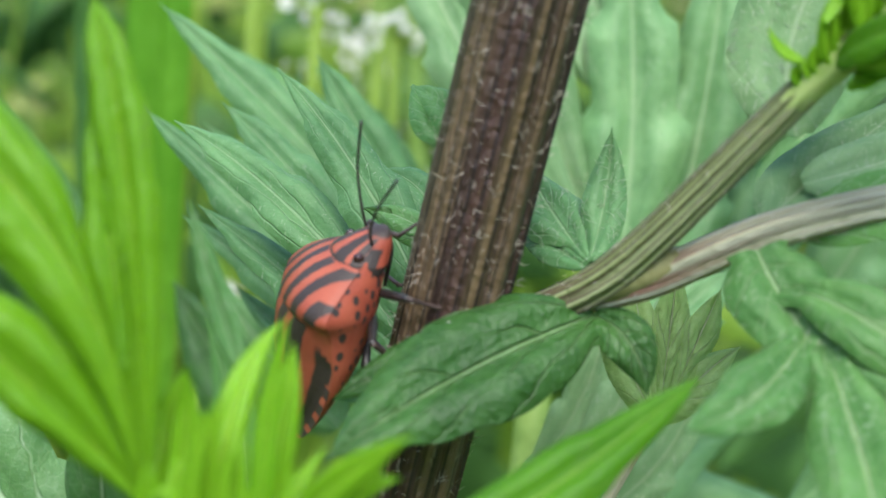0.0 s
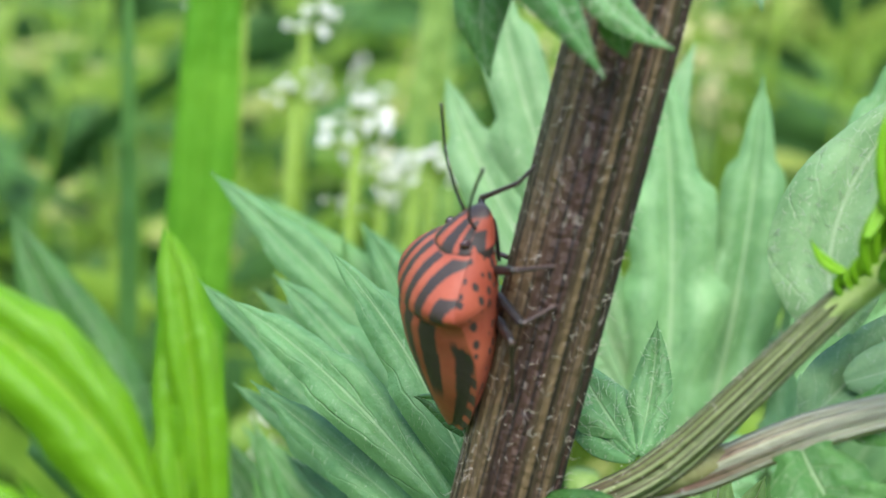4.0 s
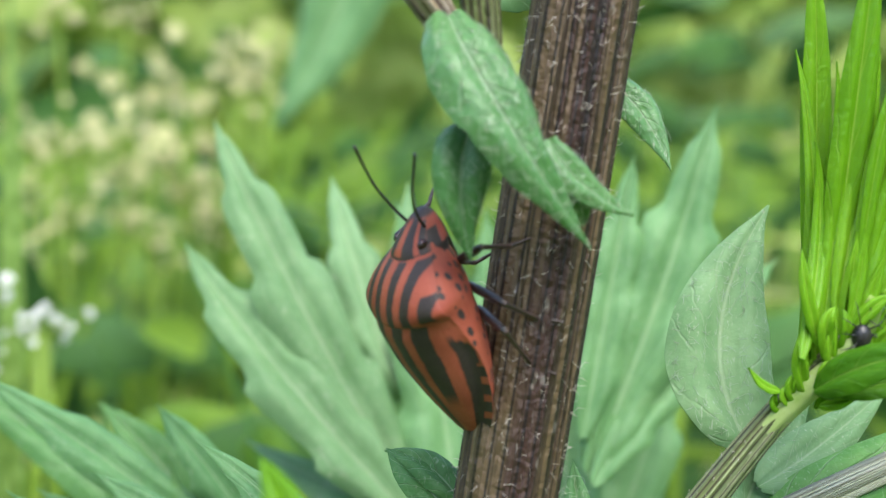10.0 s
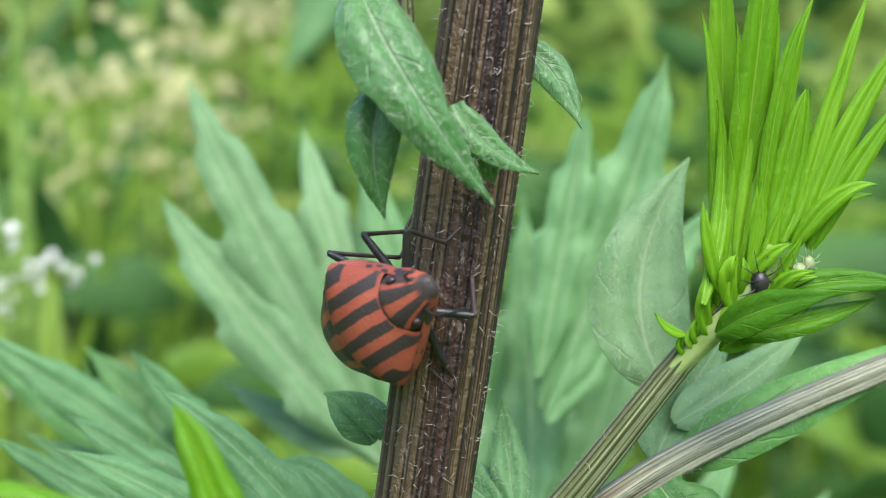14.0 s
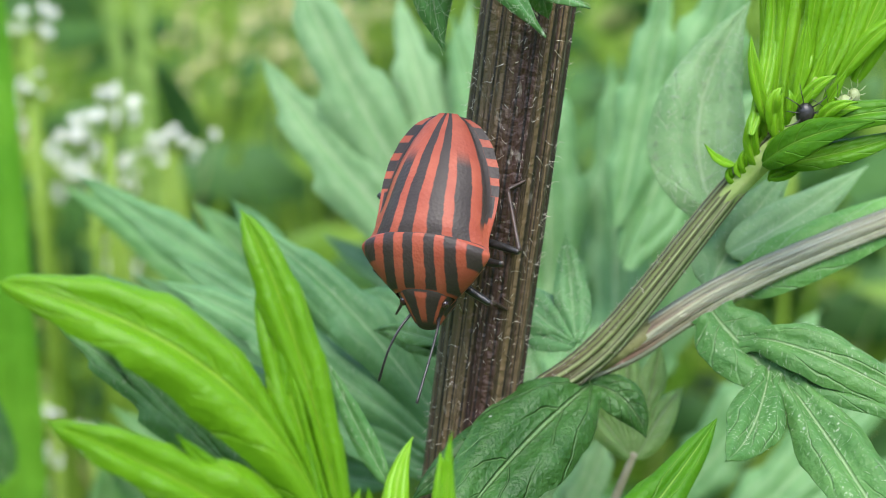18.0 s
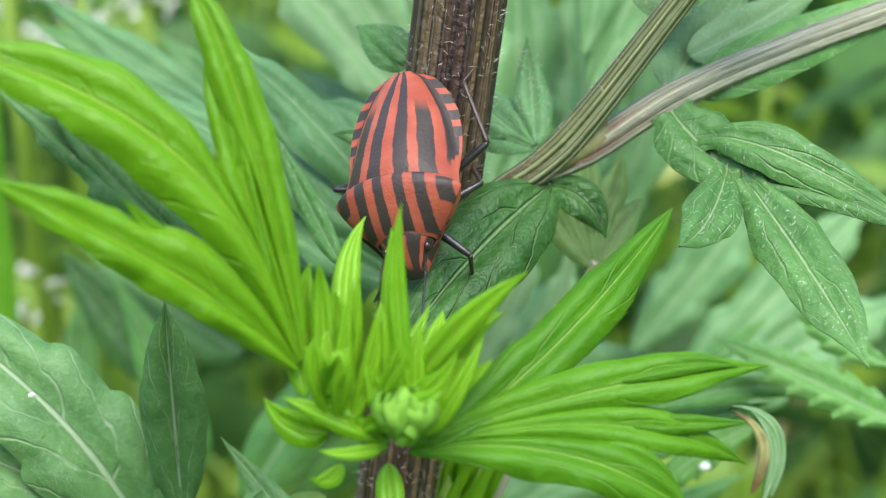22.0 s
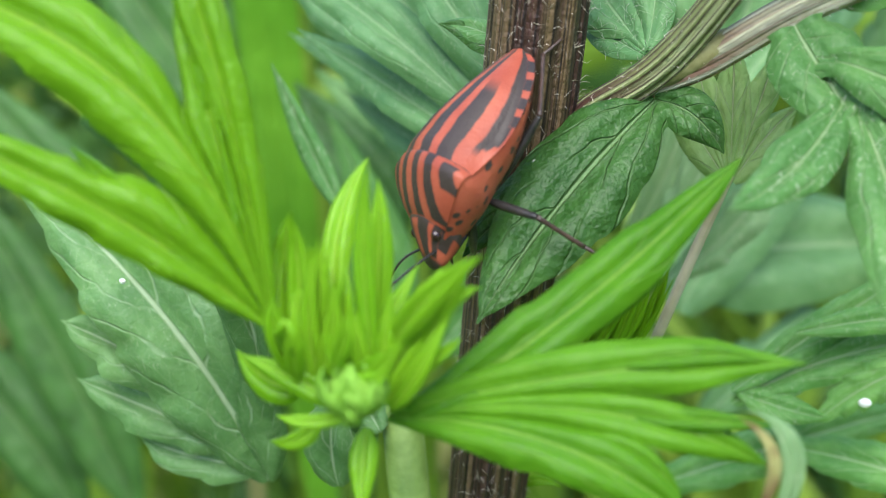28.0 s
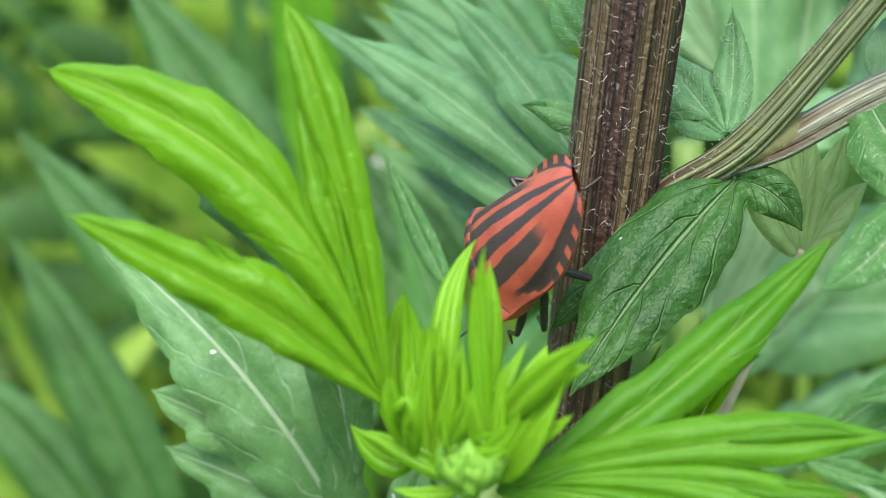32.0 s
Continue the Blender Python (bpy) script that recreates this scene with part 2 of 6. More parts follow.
STEM = stem_material("stem_purple", (0.05, 0.022, 0.016), (0.165, 0.112, 0.055), (0.007, 0.004, 0.004), 11.0, 0.1, 0.05, 0.65)
BRANCH = stem_material("branch_green", (0.23, 0.29, 0.1), (0.41, 0.47, 0.23), (0.045, 0.018, 0.014), 8.0, 0.25, 0.07, 0.2, (0.07, 0.024, 0.02))
BRANCH_PINK = stem_material("branch_pink", (0.3, 0.31, 0.18), (0.52, 0.53, 0.38), (0.2, 0.14, 0.09), 6.0, 0.6, 0.05, 0.25, (0.27, 0.14, 0.1))
BRANCH_UPPER = stem_material("branch_upper", (0.17, 0.2, 0.06), (0.34, 0.36, 0.16), (0.035, 0.014, 0.01), 7.0, 0.2, 0.08, 0.2)
BRANCH_ROSE = stem_material("branch_rose", (0.36, 0.27, 0.17), (0.62, 0.52, 0.4), (0.06, 0.022, 0.014), 5.0, 0.6, 0.07, 0.15)


def plain(name, a_col, b_col, scale, rough=0.5, spec=0.4, share=0.0):
    a = Mat(name)
    co = a.coords()
    colour = a.mix(a.ramp(a.noise(scale, 4, co), 0.3, 0.7), a_col, b_col)
    a.put(colour, a.b.inputs["Base Color"])
    a.b.inputs["Roughness"].default_value = rough
    a.b.inputs["Specular IOR Level"].default_value = spec
    a.bump(a.noise(scale * 5, 3, co), 0.3, 0.1 / scale)
    if share:
        a.leafy(colour, share)
    return a.m


HAIR = plain("hair", (0.5, 0.45, 0.38), (0.65, 0.6, 0.5), 900, 0.6)
DOWN = plain("leaf_down", (0.42, 0.52, 0.36), (0.62, 0.7, 0.55), 900, 0.6, 0.3, 0.4)
CHITIN = plain("black_chitin", (0.012, 0.012, 0.012), (0.03, 0.027, 0.025), 900, 0.32, 0.5)
CHITIN_BROWN = plain("brown_chitin", (0.028, 0.018, 0.015), (0.075, 0.045, 0.034), 900, 0.38, 0.5)
EYE = plain("insect_eye", (0.02, 0.012, 0.012), (0.05, 0.02, 0.02), 900, 0.2, 0.6)
WHITE = plain("white_speck", (0.7, 0.72, 0.68), (0.85, 0.86, 0.82), 900, 0.5)
PETAL = plain("petal_white", (0.72, 0.74, 0.66), (0.86, 0.87, 0.8), 300, 0.6, 0.3, 0.3)
CREAM = plain("petal_cream", (0.5, 0.5, 0.2), (0.68, 0.66, 0.36), 300, 0.6, 0.3, 0.3)
WITHERED = plain("withered_leaf", (0.12, 0.05, 0.025), (0.40, 0.42, 0.16), 500, 0.6, 0.3, 0.2)
GRASS = plain("grass_green", (0.105, 0.225, 0.016), (0.27, 0.41, 0.05), 30, 0.5, 0.35, 0.35)
MEADOW = plain("meadow_light", (0.25, 0.36, 0.06), (0.45, 0.54, 0.165), 1.5, 0.7, 0.2, 0.3)
GRASS_DARK = plain("weed_green", (0.05, 0.15, 0.035), (0.11, 0.26, 0.06), 30, 0.5, 0.35, 0.3)
GROUND = plain("meadow_ground", (0.035, 0.05, 0.015), (0.22, 0.33, 0.07), 9.0, 0.9, 0.2)
DRY = plain("dry_grass_straw", (0.36, 0.33, 0.12), (0.6, 0.55, 0.26), 40, 0.6, 0.3, 0.3)
STRAW = plain("yellow_herb", (0.28, 0.36, 0.07), (0.52, 0.55, 0.2), 60, 0.6, 0.3, 0.3)
NODE = plain("branch_node", (0.14, 0.13, 0.045), (0.27, 0.27, 0.12), 700, 0.6, 0.3)
GREEN_STEM = plain("green_stem", (0.13, 0.24, 0.04), (0.26, 0.4, 0.1), 400, 0.5, 0.35, 0.1)
# Dark green that carries the shade between the background herbs in its colour.
SHADE = plain("gap_shade_green", (0.025, 0.075, 0.015), (0.08, 0.19, 0.04), 30, 0.6, 0.3, 0.2)
PALE_SKIN = plain("pale_skin", (0.27, 0.34, 0.12), (0.42, 0.48, 0.25), 900, 0.35, 0.5, 0.2)
TIP_STEM = plain("tip_stem", (0.2, 0.33, 0.05), (0.42, 0.52, 0.19), 600, 0.55, 0.3, 0.1)
BLADE = plain("fresh_blade", (0.08, 0.27, 0.012), (0.16, 0.4, 0.03), 60, 0.5, 0.3, 0.25)
PALE_STALK = plain("pale_stalk", (0.42, 0.38, 0.26), (0.6, 0.56, 0.42), 500, 0.6, 0.3, 0.2)


def bug_material(name, kind):
    """Orange-red cuticle with black stripes along the back (u across, v along)."""
    a = Mat(name)
    u, v = a.uv()
    co = a.coords()
    wob = a.math("MULTIPLY", a.math("SUBTRACT", a.noise(620, 5, co, 0.7), 0.5), 0.11)
    s = a.math("ABSOLUTE", a.math("ADD", a.math("MULTIPLY", a.math("SUBTRACT", u, 0.5), 2.0), wob))
    soft = 0.012

    def band(x, centre, half):
        return a.math("SUBTRACT", 1.0, a.ramp(a.math("ABSOLUTE", a.math("SUBTRACT", x, centre)), half - soft, half + soft))

    if kind == "pronotum":
        black = a.math("MAXIMUM", band(s, 0.16, 0.078), band(s, 0.46, 0.085))
        corner = a.math("MULTIPLY", band(s, 0.78, 0.1), a.math("MULTIPLY", a.ramp(v, 0.46, 0.5), a.math("SUBTRACT", 1.0, a.ramp(v, 0.9, 0.93))))
        black = a.math("MULTIPLY", a.math("MAXIMUM", black, corner), a.ramp(v, 0.02, 0.06))
        black = a.math("MAXIMUM", black, a.ramp(v, 0.975, 0.985))
    elif kind == "scutellum":
        outer = a.math("MULTIPLY", band(s, 0.55, 0.13), a.math("SUBTRACT", 1.0, a.ramp(v, 0.55, 0.72)))
        rim = a.math("MULTIPLY", a.ramp(s, 0.86, 0.9), a.ramp(v, 0.1, 0.2))
        black = a.math("MAXIMUM", band(s, 0.185, 0.1), a.math("MAXIMUM", outer, rim))
    elif kind == "head":
        black = a.math("MAXIMUM", band(s, 0.15, 0.092), a.math("SUBTRACT", 1.0, a.ramp(v, 0.16, 0.3)))
        black = a.math("MAXIMUM", black, a.math("MULTIPLY", band(s, 0.37, 0.06), a.ramp(v, 0.2, 0.3)))
        black = a.math("MAXIMUM", black, a.ramp(v, 0.8, 0.84))
        black = a.math("MAXIMUM", black, a.math("MULTIPLY", band(s, 0.5, 0.07), a.ramp(v, 0.45, 0.5)))
    elif kind == "margin":
        square = band(a.math("FRACT", a.math("ADD", a.math("MULTIPLY", v, 7.2), a.math("ADD", wob, 0.1))), 0.5, 0.3)
        square = a.math("MULTIPLY", a.math("MULTIPLY", square, band(a.math("ADD", u, wob), 0.6, 0.42)), a.ramp(v, 0.42, 0.44))
        long = a.math("MULTIPLY", band(a.math("ADD", v, wob), 0.34, 0.085), a.math("SUBTRACT", 1.0, a.ramp(a.math("ADD", u, wob), 0.45, 0.5)))
        # shadow under the back shield's edge, painted as a black inner line
        line = a.math("MULTIPLY", a.math("SUBTRACT", 1.0, a.ramp(u, 0.16, 0.22)), a.ramp(v, 0.18, 0.22))
        black = a.math("MAXIMUM", line, a.math("MAXIMUM", square, long))
    else:
        n = a.node("TexVoronoi")
        n.inputs["Scale"].default_value = 2300
        a.put(a.scaled(co, 1.0, 0.7, 0.95), n.inputs["Vector"])
        black = a.math("SUBTRACT", 1.0, a.ramp(n.outputs["Distance"], 0.3, 0.38))
    tone = a.noise(500, 4, co)
    red = a.mix(a.ramp(tone, 0.3, 0.7), (0.27, 0.056, 0.031), (0.375, 0.094, 0.052))
    dark = a.mix(tone, (0.022, 0.016, 0.014), (0.06, 0.047, 0.041))
    a.put(a.mix(black, red, dark), a.b.inputs["Base Color"])
    a.b.inputs["Roughness"].default_value = 0.48
    a.b.inputs["Specular IOR Level"].default_value = 0.28
    pits = a.node("TexVoronoi")
    pits.inputs["Scale"].default_value = 6500
    a.put(co, pits.inputs["Vector"])
    a.bump(pits.outputs["Distance"], 0.22, 0.00007)
    return a.m


BUG_PRO = bug_material("bug_pronotum", "pronotum")
BUG_SCU = bug_material("bug_scutellum", "scutellum")
BUG_HEAD = bug_material("bug_head", "head")
BUG_RIM = bug_material("bug_margin", "margin")
BUG_BELLY = bug_material("bug_belly", "belly")


# ---- mesh helpers ----
def mesh_object(name, bm, material, parent=None, label=""):
    data = bpy.data.meshes.new(name)
    bm.normal_update()
    bm.to_mesh(data)
    bm.free()
    data.materials.append(material)
    for p in data.polygons:
        p.use_smooth = True
    ob = new(name, data)
    if parent is not None:
        ob.parent = parent
    if label:
        tagged(ob, label)
    return ob


def part(name, bm, material, parent, label=""):
    return mesh_object(name, bm, material, parent, label)


def thing(name, label, category, at=(0, 0, 0), group="", kind=""):
    ob = new(name)
    ob.empty_display_size = 0.002
    ob.location = [c * MM for c in at]
    return tagged(ob, label, category, group, kind)


def bezier(a, b, c, t):
    """A curve from a to c that passes b half way."""
    k = b * 2 - (a + c) * 0.5
    return a * (1 - t) ** 2 + k * 2 * t * (1 - t) + c * t * t


def grid(bm, rows, uvs, close=False):
    """Faces over rows of points, with their uv."""
    layer = bm.loops.layers.uv.verify()
    vs = [[bm.verts.new(p) for p in row] for row in rows]
    for i in range(len(rows) - 1):
        n = len(rows[i])
        for j in range(n - 1):
            f = bm.faces.new((vs[i][j], vs[i][j + 1], vs[i + 1][j + 1], vs[i + 1][j]))
            for loop, (ii, jj) in zip(f.loops, ((i, j), (i, j + 1), (i + 1, j + 1), (i + 1, j))):
                loop[layer].uv = uvs[ii][jj]
    return vs


def blade(bm, base, mid, tip, width, facing=(0.0, -0.75, 0.65), along=18, across=8, stalk=0.16, fold=0.12, blunt=0.72, hump=0.3,
          teeth=0, tooth=0.0, sweep=0.0, near=(), palm=0.0, wave=0.05, taper=0.85):
    """One lobe: a curved midrib, a domed and folded cross-section, a wavy or toothed edge and real thickness.
    Up to `palm` of its length it is grown together with the neighbours in `near`."""
    a, b, c = (Vector(p) * MM for p in (base, mid, tip))
    joined = [tuple(Vector(p) * MM for p in other) for other in near]
    w, n0 = width * MM, Vector(facing).normalized()
    phase = random.random() * 9
    if teeth:
        along = max(along, int(teeth * 7))
    top, under, uvs = [], [], []
    for i in range(along + 1):
        t = i / along
        p = bezier(a, b, c, t)
        d = (bezier(a, b, c, min(1, t + 0.02)) - bezier(a, b, c, max(0, t - 0.02))).normalized()
        side = d.cross(n0)
        side = side.normalized() if side.length > 1e-4 else Vector((1, 0, 0))
        up = side.cross(d).normalized()
        prof = math.sin(math.pi * min(1.0, (t + 0.02)) ** blunt) ** taper if t < 1 else 0.0
        half = 0.5 * w * max(prof, stalk * (1 - t) ** 1.5, 0.02)
        if teeth:
            saw = (t * teeth + phase) % 1.0
            half *= 1 + tooth * ((saw / 0.8 if saw < 0.8 else (1 - saw) / 0.2) - 0.5)
        out = {g: side * (g * half) + d * (sweep * half) for g in (-1, 1)}
        free = {-1: 1.0, 1: 1.0}
        for other in joined:
            m = (bezier(*other, t) - p) * 0.5
            g = 1 if m.dot(side) > 0 else -1
            k = min(1.0, max(0.0, (palm + 0.14 - t) / 0.28))
            k = k * k * (3 - 2 * k)
            out[g] = out[g].lerp(m - up * m.length * 0.06, k)
            free[g] = 1 - k
        line, low, uvr = [], [], []
        for j in range(across + 1):
            s = 2 * j / across - 1
            g, e = (1 if s > 0 else -1), abs(s)
            r = out[g].length
            flat = side * 0 + out[g] * e - d * (sweep * half * free[g] * (e - e ** 1.6))
            ripple = wave * half * math.sin(phase + 17 * t + 3 * s) * e + 0.5 * wave * half * math.sin(phase * 2 + 41 * t - 5 * s) * e
            rise = fold * half * (e ** 1.3) * (1 if s < 0 else 0.85) + ripple - 0.10 * half * e ** 4
            q = p + flat + up * (rise * free[g] + hump * r * math.sin(math.pi * e) ** 1.2)
            line.append(q)
            low.append(q - up * (0.11 * MM * (1 - 0.8 * e * e) + 0.02 * MM))
            uvr.append((j / across, t * (teeth / 5.0 if teeth else 1.0)))
        top.append(line)
        under.append(low[::-1])
        uvs.append(uvr)
    grid(bm, top, uvs)
    grid(bm, under, [r[::-1] for r in uvs])
    edge = [[r[0], u[-1]] for r, u in zip(top, under)]
    grid(bm, [[e[1], e[0]] for e in edge], [[(0, 0.5), (0, 0.5)]] * len(edge))
    edge = [[r[-1], u[0]] for r, u in zip(top, under)]
    grid(bm, edge, [[(1, 0.5), (1, 0.5)]] * len(edge))


def tube(bm, points, radii, around=10, ribs=0, rib=0.0, steps=6):
    """A tapering, optionally ribbed tube along a curve through the points (millimetres)."""
    ps = [Vector(p) * MM for p in points]
    path, rad = [], []
    for k in range(len(ps) - 1):
        p0, p1, p2, p3 = ps[max(0, k - 1)], ps[k], ps[k + 1], ps[min(len(ps) - 1, k + 2)]
        for i in range(steps + (k == len(ps) - 2)):
            t = i / steps
            path.append(0.5 * ((2 * p1) + (p2 - p0) * t + (2 * p0 - 5 * p1 + 4 * p2 - p3) * t * t + (3 * p1 - p0 - 3 * p2 + p3) * t ** 3))
            rad.append((radii[k] * (1 - t) + radii[k + 1] * t) * MM)
    ref = Vector((0.31, -0.9, 0.27)).normalized()
    rows, uvs, length = [], [], 0.0
    for i, p in enumerate(path):
        d = (path[min(i + 1, len(path) - 1)] - path[max(i - 1, 0)]).normalized()
        x = d.cross(ref).normalized()
        y = d.cross(x)
        length += (p - path[i - 1]).length if i else 0
        row, uvr = [], []
        for j in range(around + 1):
            an = 2 * math.pi * j / around
            r = rad[i] * (1 + rib * math.cos(ribs * an)) if ribs else rad[i]
            row.append(p + (x * math.cos(an) + y * math.sin(an)) * r)
            uvr.append((j / around, length * 100))
        rows.append(row[::-1])
        uvs.append(uvr[::-1])
    grid(bm, rows, uvs)
    for i in (0, -1):
        ring = [bm.verts.new(q) for q in (rows[i][:-1] if i == 0 else rows[i][:-1][::-1])]
        bm.faces.new(ring[::-1] if i == 0 else ring[::-1])
    bmesh.ops.remove_doubles(bm, verts=bm.verts, dist=1e-7)
    return path


def ball(bm, at, radius, stretch=(1, 1, 1), u=10, v=7):
    m = Matrix.Translation(Vector(at) * MM) @ Matrix.Diagonal((*[s * radius * MM for s in stretch], 1))
    bmesh.ops.create_uvsphere(bm, u_segments=u, v_segments=v, radius=1.0, matrix=m)


def leaf(plant, material, label, lobes):
    """A leaf of several lobes, as one part of its plant."""
    bm = bmesh.new()
    for base, mid, tip, width, *rest in lobes:
        blade(bm, base, mid, tip, width, **(rest[0] if rest else {}))
    return part("leaf", bm, material, plant, label)


def palm_leaf(plant, material, label, palm, lobes):
    """A leaf whose lobes, given in order round it, are grown together towards the stalk."""
    bm = bmesh.new()
    for k, (base, mid, tip, width, *rest) in enumerate(lobes):
        near = [lobes[n][:3] for n in (k - 1, k + 1) if 0 <= n < len(lobes)]
        blade(bm, base, mid, tip, width, near=near, palm=palm, along=30, **(rest[0] if rest else {}))
    return part("leaf", bm, material, plant, label)


def single_leaves(plant, material, label, lobes):
    """A bunch of simple leaves, each a part of its plant."""
    for base, mid, tip, width, *rest in lobes:
        bm = bmesh.new()
        blade(bm, base, mid, tip, width, **(rest[0] if rest else {}))
        part("leaf", bm, material, plant, label)


def hairs(plant, label, path_points, radii, count, length, name="stem_hairs"):
    """Short pale hairs that stand off a stem, as thin three-sided spikes."""
    bm = bmesh.new()
    ps = [Vector(p) * MM for p in path_points]
    seg = [(ps[k + 1] - ps[k]).length for k in range(len(ps) - 1)]
    total = sum(seg)
    for _ in range(count):
        d, k = random.random() * total, 0
        while d > seg[k] and k < len(seg) - 1:
            d -= seg[k]
            k += 1
        t = d / seg[k]
        p, axis = ps[k].lerp(ps[k + 1], t), (ps[k + 1] - ps[k]).normalized()
        r = (radii[k] * (1 - t) + radii[k + 1] * t) * MM
        x = axis.cross(Vector((0.2, 0.9, 0.1))).normalized()
        y = axis.cross(x)
        an = random.random() * 2 * math.pi
        out = x * math.cos(an) + y * math.sin(an)
        tang = axis.cross(out)
        q = p + out * r * 0.97
        L = length * MM * (0.4 + random.random())
        bend = out * (0.25 + 0.6 * random.random()) + tang * random.uniform(-1.2, 1.2) + axis * random.uniform(-1.2, 1.2)
        end = q + bend.normalized() * L
        midp = q.lerp(end, 0.5) + axis * L * random.uniform(-0.3, 0.3)
        w = 0.016 * MM
        vs = [bm.verts.new(q + axis * w), bm.verts.new(q - axis * w), bm.verts.new(q + tang * w), bm.verts.new(midp + axis * w * 0.7), bm.verts.new(midp - axis * w * 0.7), bm.verts.new(midp + tang * w * 0.7), bm.verts.new(end)]
        for i, j in ((0, 1), (1, 2), (2, 0)):
            bm.faces.new((vs[i], vs[j], vs[j + 3], vs[i + 3]))
            bm.faces.new((vs[i + 3], vs[j + 3], vs[6]))
    ob = part(name, bm, HAIR, plant, label)
    return tagged(ob, kind="stuff")


def leaf_down(leaf_part, count, length, label="fine white hairs lying on the leaf"):
    """Fine white hairs that lie on a leaf, picked over its faces."""
    faces = [p for p in leaf_part.data.polygons if p.normal.y < 0.2 and p.area > 1e-10]
    weights = np.cumsum([p.area for p in faces])
    bm = bmesh.new()
    for _ in range(count):
        p = faces[min(len(faces) - 1, int(np.searchsorted(weights, random.random() * weights[-1])))]
        n = p.normal.copy()
        x = n.cross(Vector((random.uniform(-1, 1), random.uniform(-1, 1), random.uniform(-1, 1)))).normalized()
        y = n.cross(x)
        c = p.center + x * random.uniform(-0.15, 0.15) * MM + y * random.uniform(-0.15, 0.15) * MM + n * 0.02 * MM
        L, w = length * MM * random.uniform(0.4, 1.3), 0.007 * MM
        bend = y * L * random.uniform(-0.25, 0.25)
        ends = (c - x * L * 0.5, c + bend + n * 0.05 * MM, c + x * L * 0.5 + n * random.uniform(0.0, 0.12) * MM)
        vs = [bm.verts.new(q + d * w) for q in ends for d in (y, n, -y)]
        for i in (0, 3):
            for j, k in ((0, 1), (1, 2), (2, 0)):
                bm.faces.new((vs[i + j], vs[i + k], vs[i + k + 3], vs[i + j + 3]))
    return tagged(part("leaf_hairs", bm, DOWN, leaf_part, label), kind="stuff")


# ---- ground and far setting ----
GROUND_Z = -420.0
bm = bmesh.new()
rows = []
for i in range(41):
    rr = []
    for j in range(41):
        x, y = (math.copysign(abs(k / 20 - 1) ** 3, k / 20 - 1) * 400 for k in (i, j))
        rr.append(Vector((x, y, GROUND_Z * MM + 0.02 * noise.noise(Vector((x * 2, y * 2, 0))))))
    rows.append(rr)
grid(bm, [r[::-1] for r in rows], [[(0, 0)] * 41] * 41)
ground = mesh_object("ground", bm, GROUND)
tagged(ground, "green meadow ground stretching away under the weeds", "ground", kind="structure")


def scatter(name, label, category, material, count, make, kind="stuff"):
    verts, faces = [], []
    for _ in range(count):
        make(verts, faces)
    data = bpy.data.meshes.new(name)
    data.from_pydata(verts, [], faces)
    data.materials.append(material)
    for p in data.polygons:
        p.use_smooth = True
    return tagged(new(name, data), label, category, kind=kind)


def strip(verts, faces, base, direction, bend, length, width, n=5):
    """A thin tapering grass blade with a creased middle."""
    p, d = Vector(base), Vector(direction).normalized()
    side = d.cross(Vector((random.uniform(-1, 1), random.uniform(-1, 0.2), 0.1))).normalized()
    k0 = len(verts)
    for i in range(n + 1):
        t = i / n
        w = width * (1 - t ** 2) ** 0.5 * (0.55 + 0.45 * min(1, t * 4)) * 0.5 + 1e-5
        up = side.cross(d)
        verts.extend([p - side * w, p + up * w * 0.35, p + side * w])
        p = p + d * (length / n)
        d = (d + Vector(bend) / n).normalized()
    for i in range(n):
        a = k0 + 3 * i
        faces.extend([(a, a + 1, a + 4, a + 3), (a + 1, a + 2, a + 5, a + 4)])


def far_weed(y0, y1, low_len, high_len, width, spread=0.5):
    def make(verts, faces):
        y = random.uniform(y0, y1)
        x = random.uniform(-1, 1) * (80 + y * spread)
        root = (x * MM, y * MM, GROUND_Z * MM)
        tilt = (random.uniform(-0.35, 0.35), random.uniform(-0.2, 0.3), 1)
        bend = (random.uniform(-0.9, 0.9), random.uniform(-0.3, 0.6), random.uniform(-0.6, 0.1))
        strip(verts, faces, root, tilt, bend, random.uniform(low_len, high_len) * MM, width * random.uniform(0.5, 1.4) * MM, 7)
    return make


def herb_leaf(y0, y1, size, top=-21.0):
    """Small spreading leaves of low herbs, on the way up from the ground."""
    def make(verts, faces):
        y = random.uniform(y0, y1)
        x = random.uniform(-1, 1) * (80 + y * 0.5)
        z = GROUND_Z + (random.random() ** 1.4) * (top - GROUND_Z)
        tilt = (random.uniform(-1, 1), random.uniform(-1, 0.4), random.uniform(-0.1, 0.5))
        strip(verts, faces, (x * MM, y * MM, z * MM), tilt, (0, 0, -0.6), size * random.uniform(0.5, 1.3) * MM, size * 0.27 * MM, 4)
    return make


scatter("grass", "fresh green grass behind the plant", "grass", GRASS, 900, far_weed(130, 900, 240, 470, 6))
scatter("weeds", "dark green weed stalks behind the plant", "weeds", GRASS_DARK, 180, far_weed(150, 700, 250, 480, 4))
scatter("herbs", "small green leaves of low herbs", "herbs", GRASS, 2300, herb_leaf(150, 900, 30))
scatter("pale_herbs", "yellowish leaves of meadow herbs", "herbs", STRAW, 1000, herb_leaf(220, 1100, 24))
# The next two add dark leaves whose colour stands for shadowed gaps.
scatter("dark_herbs", "low herb leaves coloured dark green for the shaded gaps", "herbs", SHADE, 2300, herb_leaf(180, 620, 46))
scatter("tall_herbs", "taller herb leaves coloured dark green for deep shade further back", "herbs", SHADE, 800, herb_leaf(420, 1000, 60, 110.0))
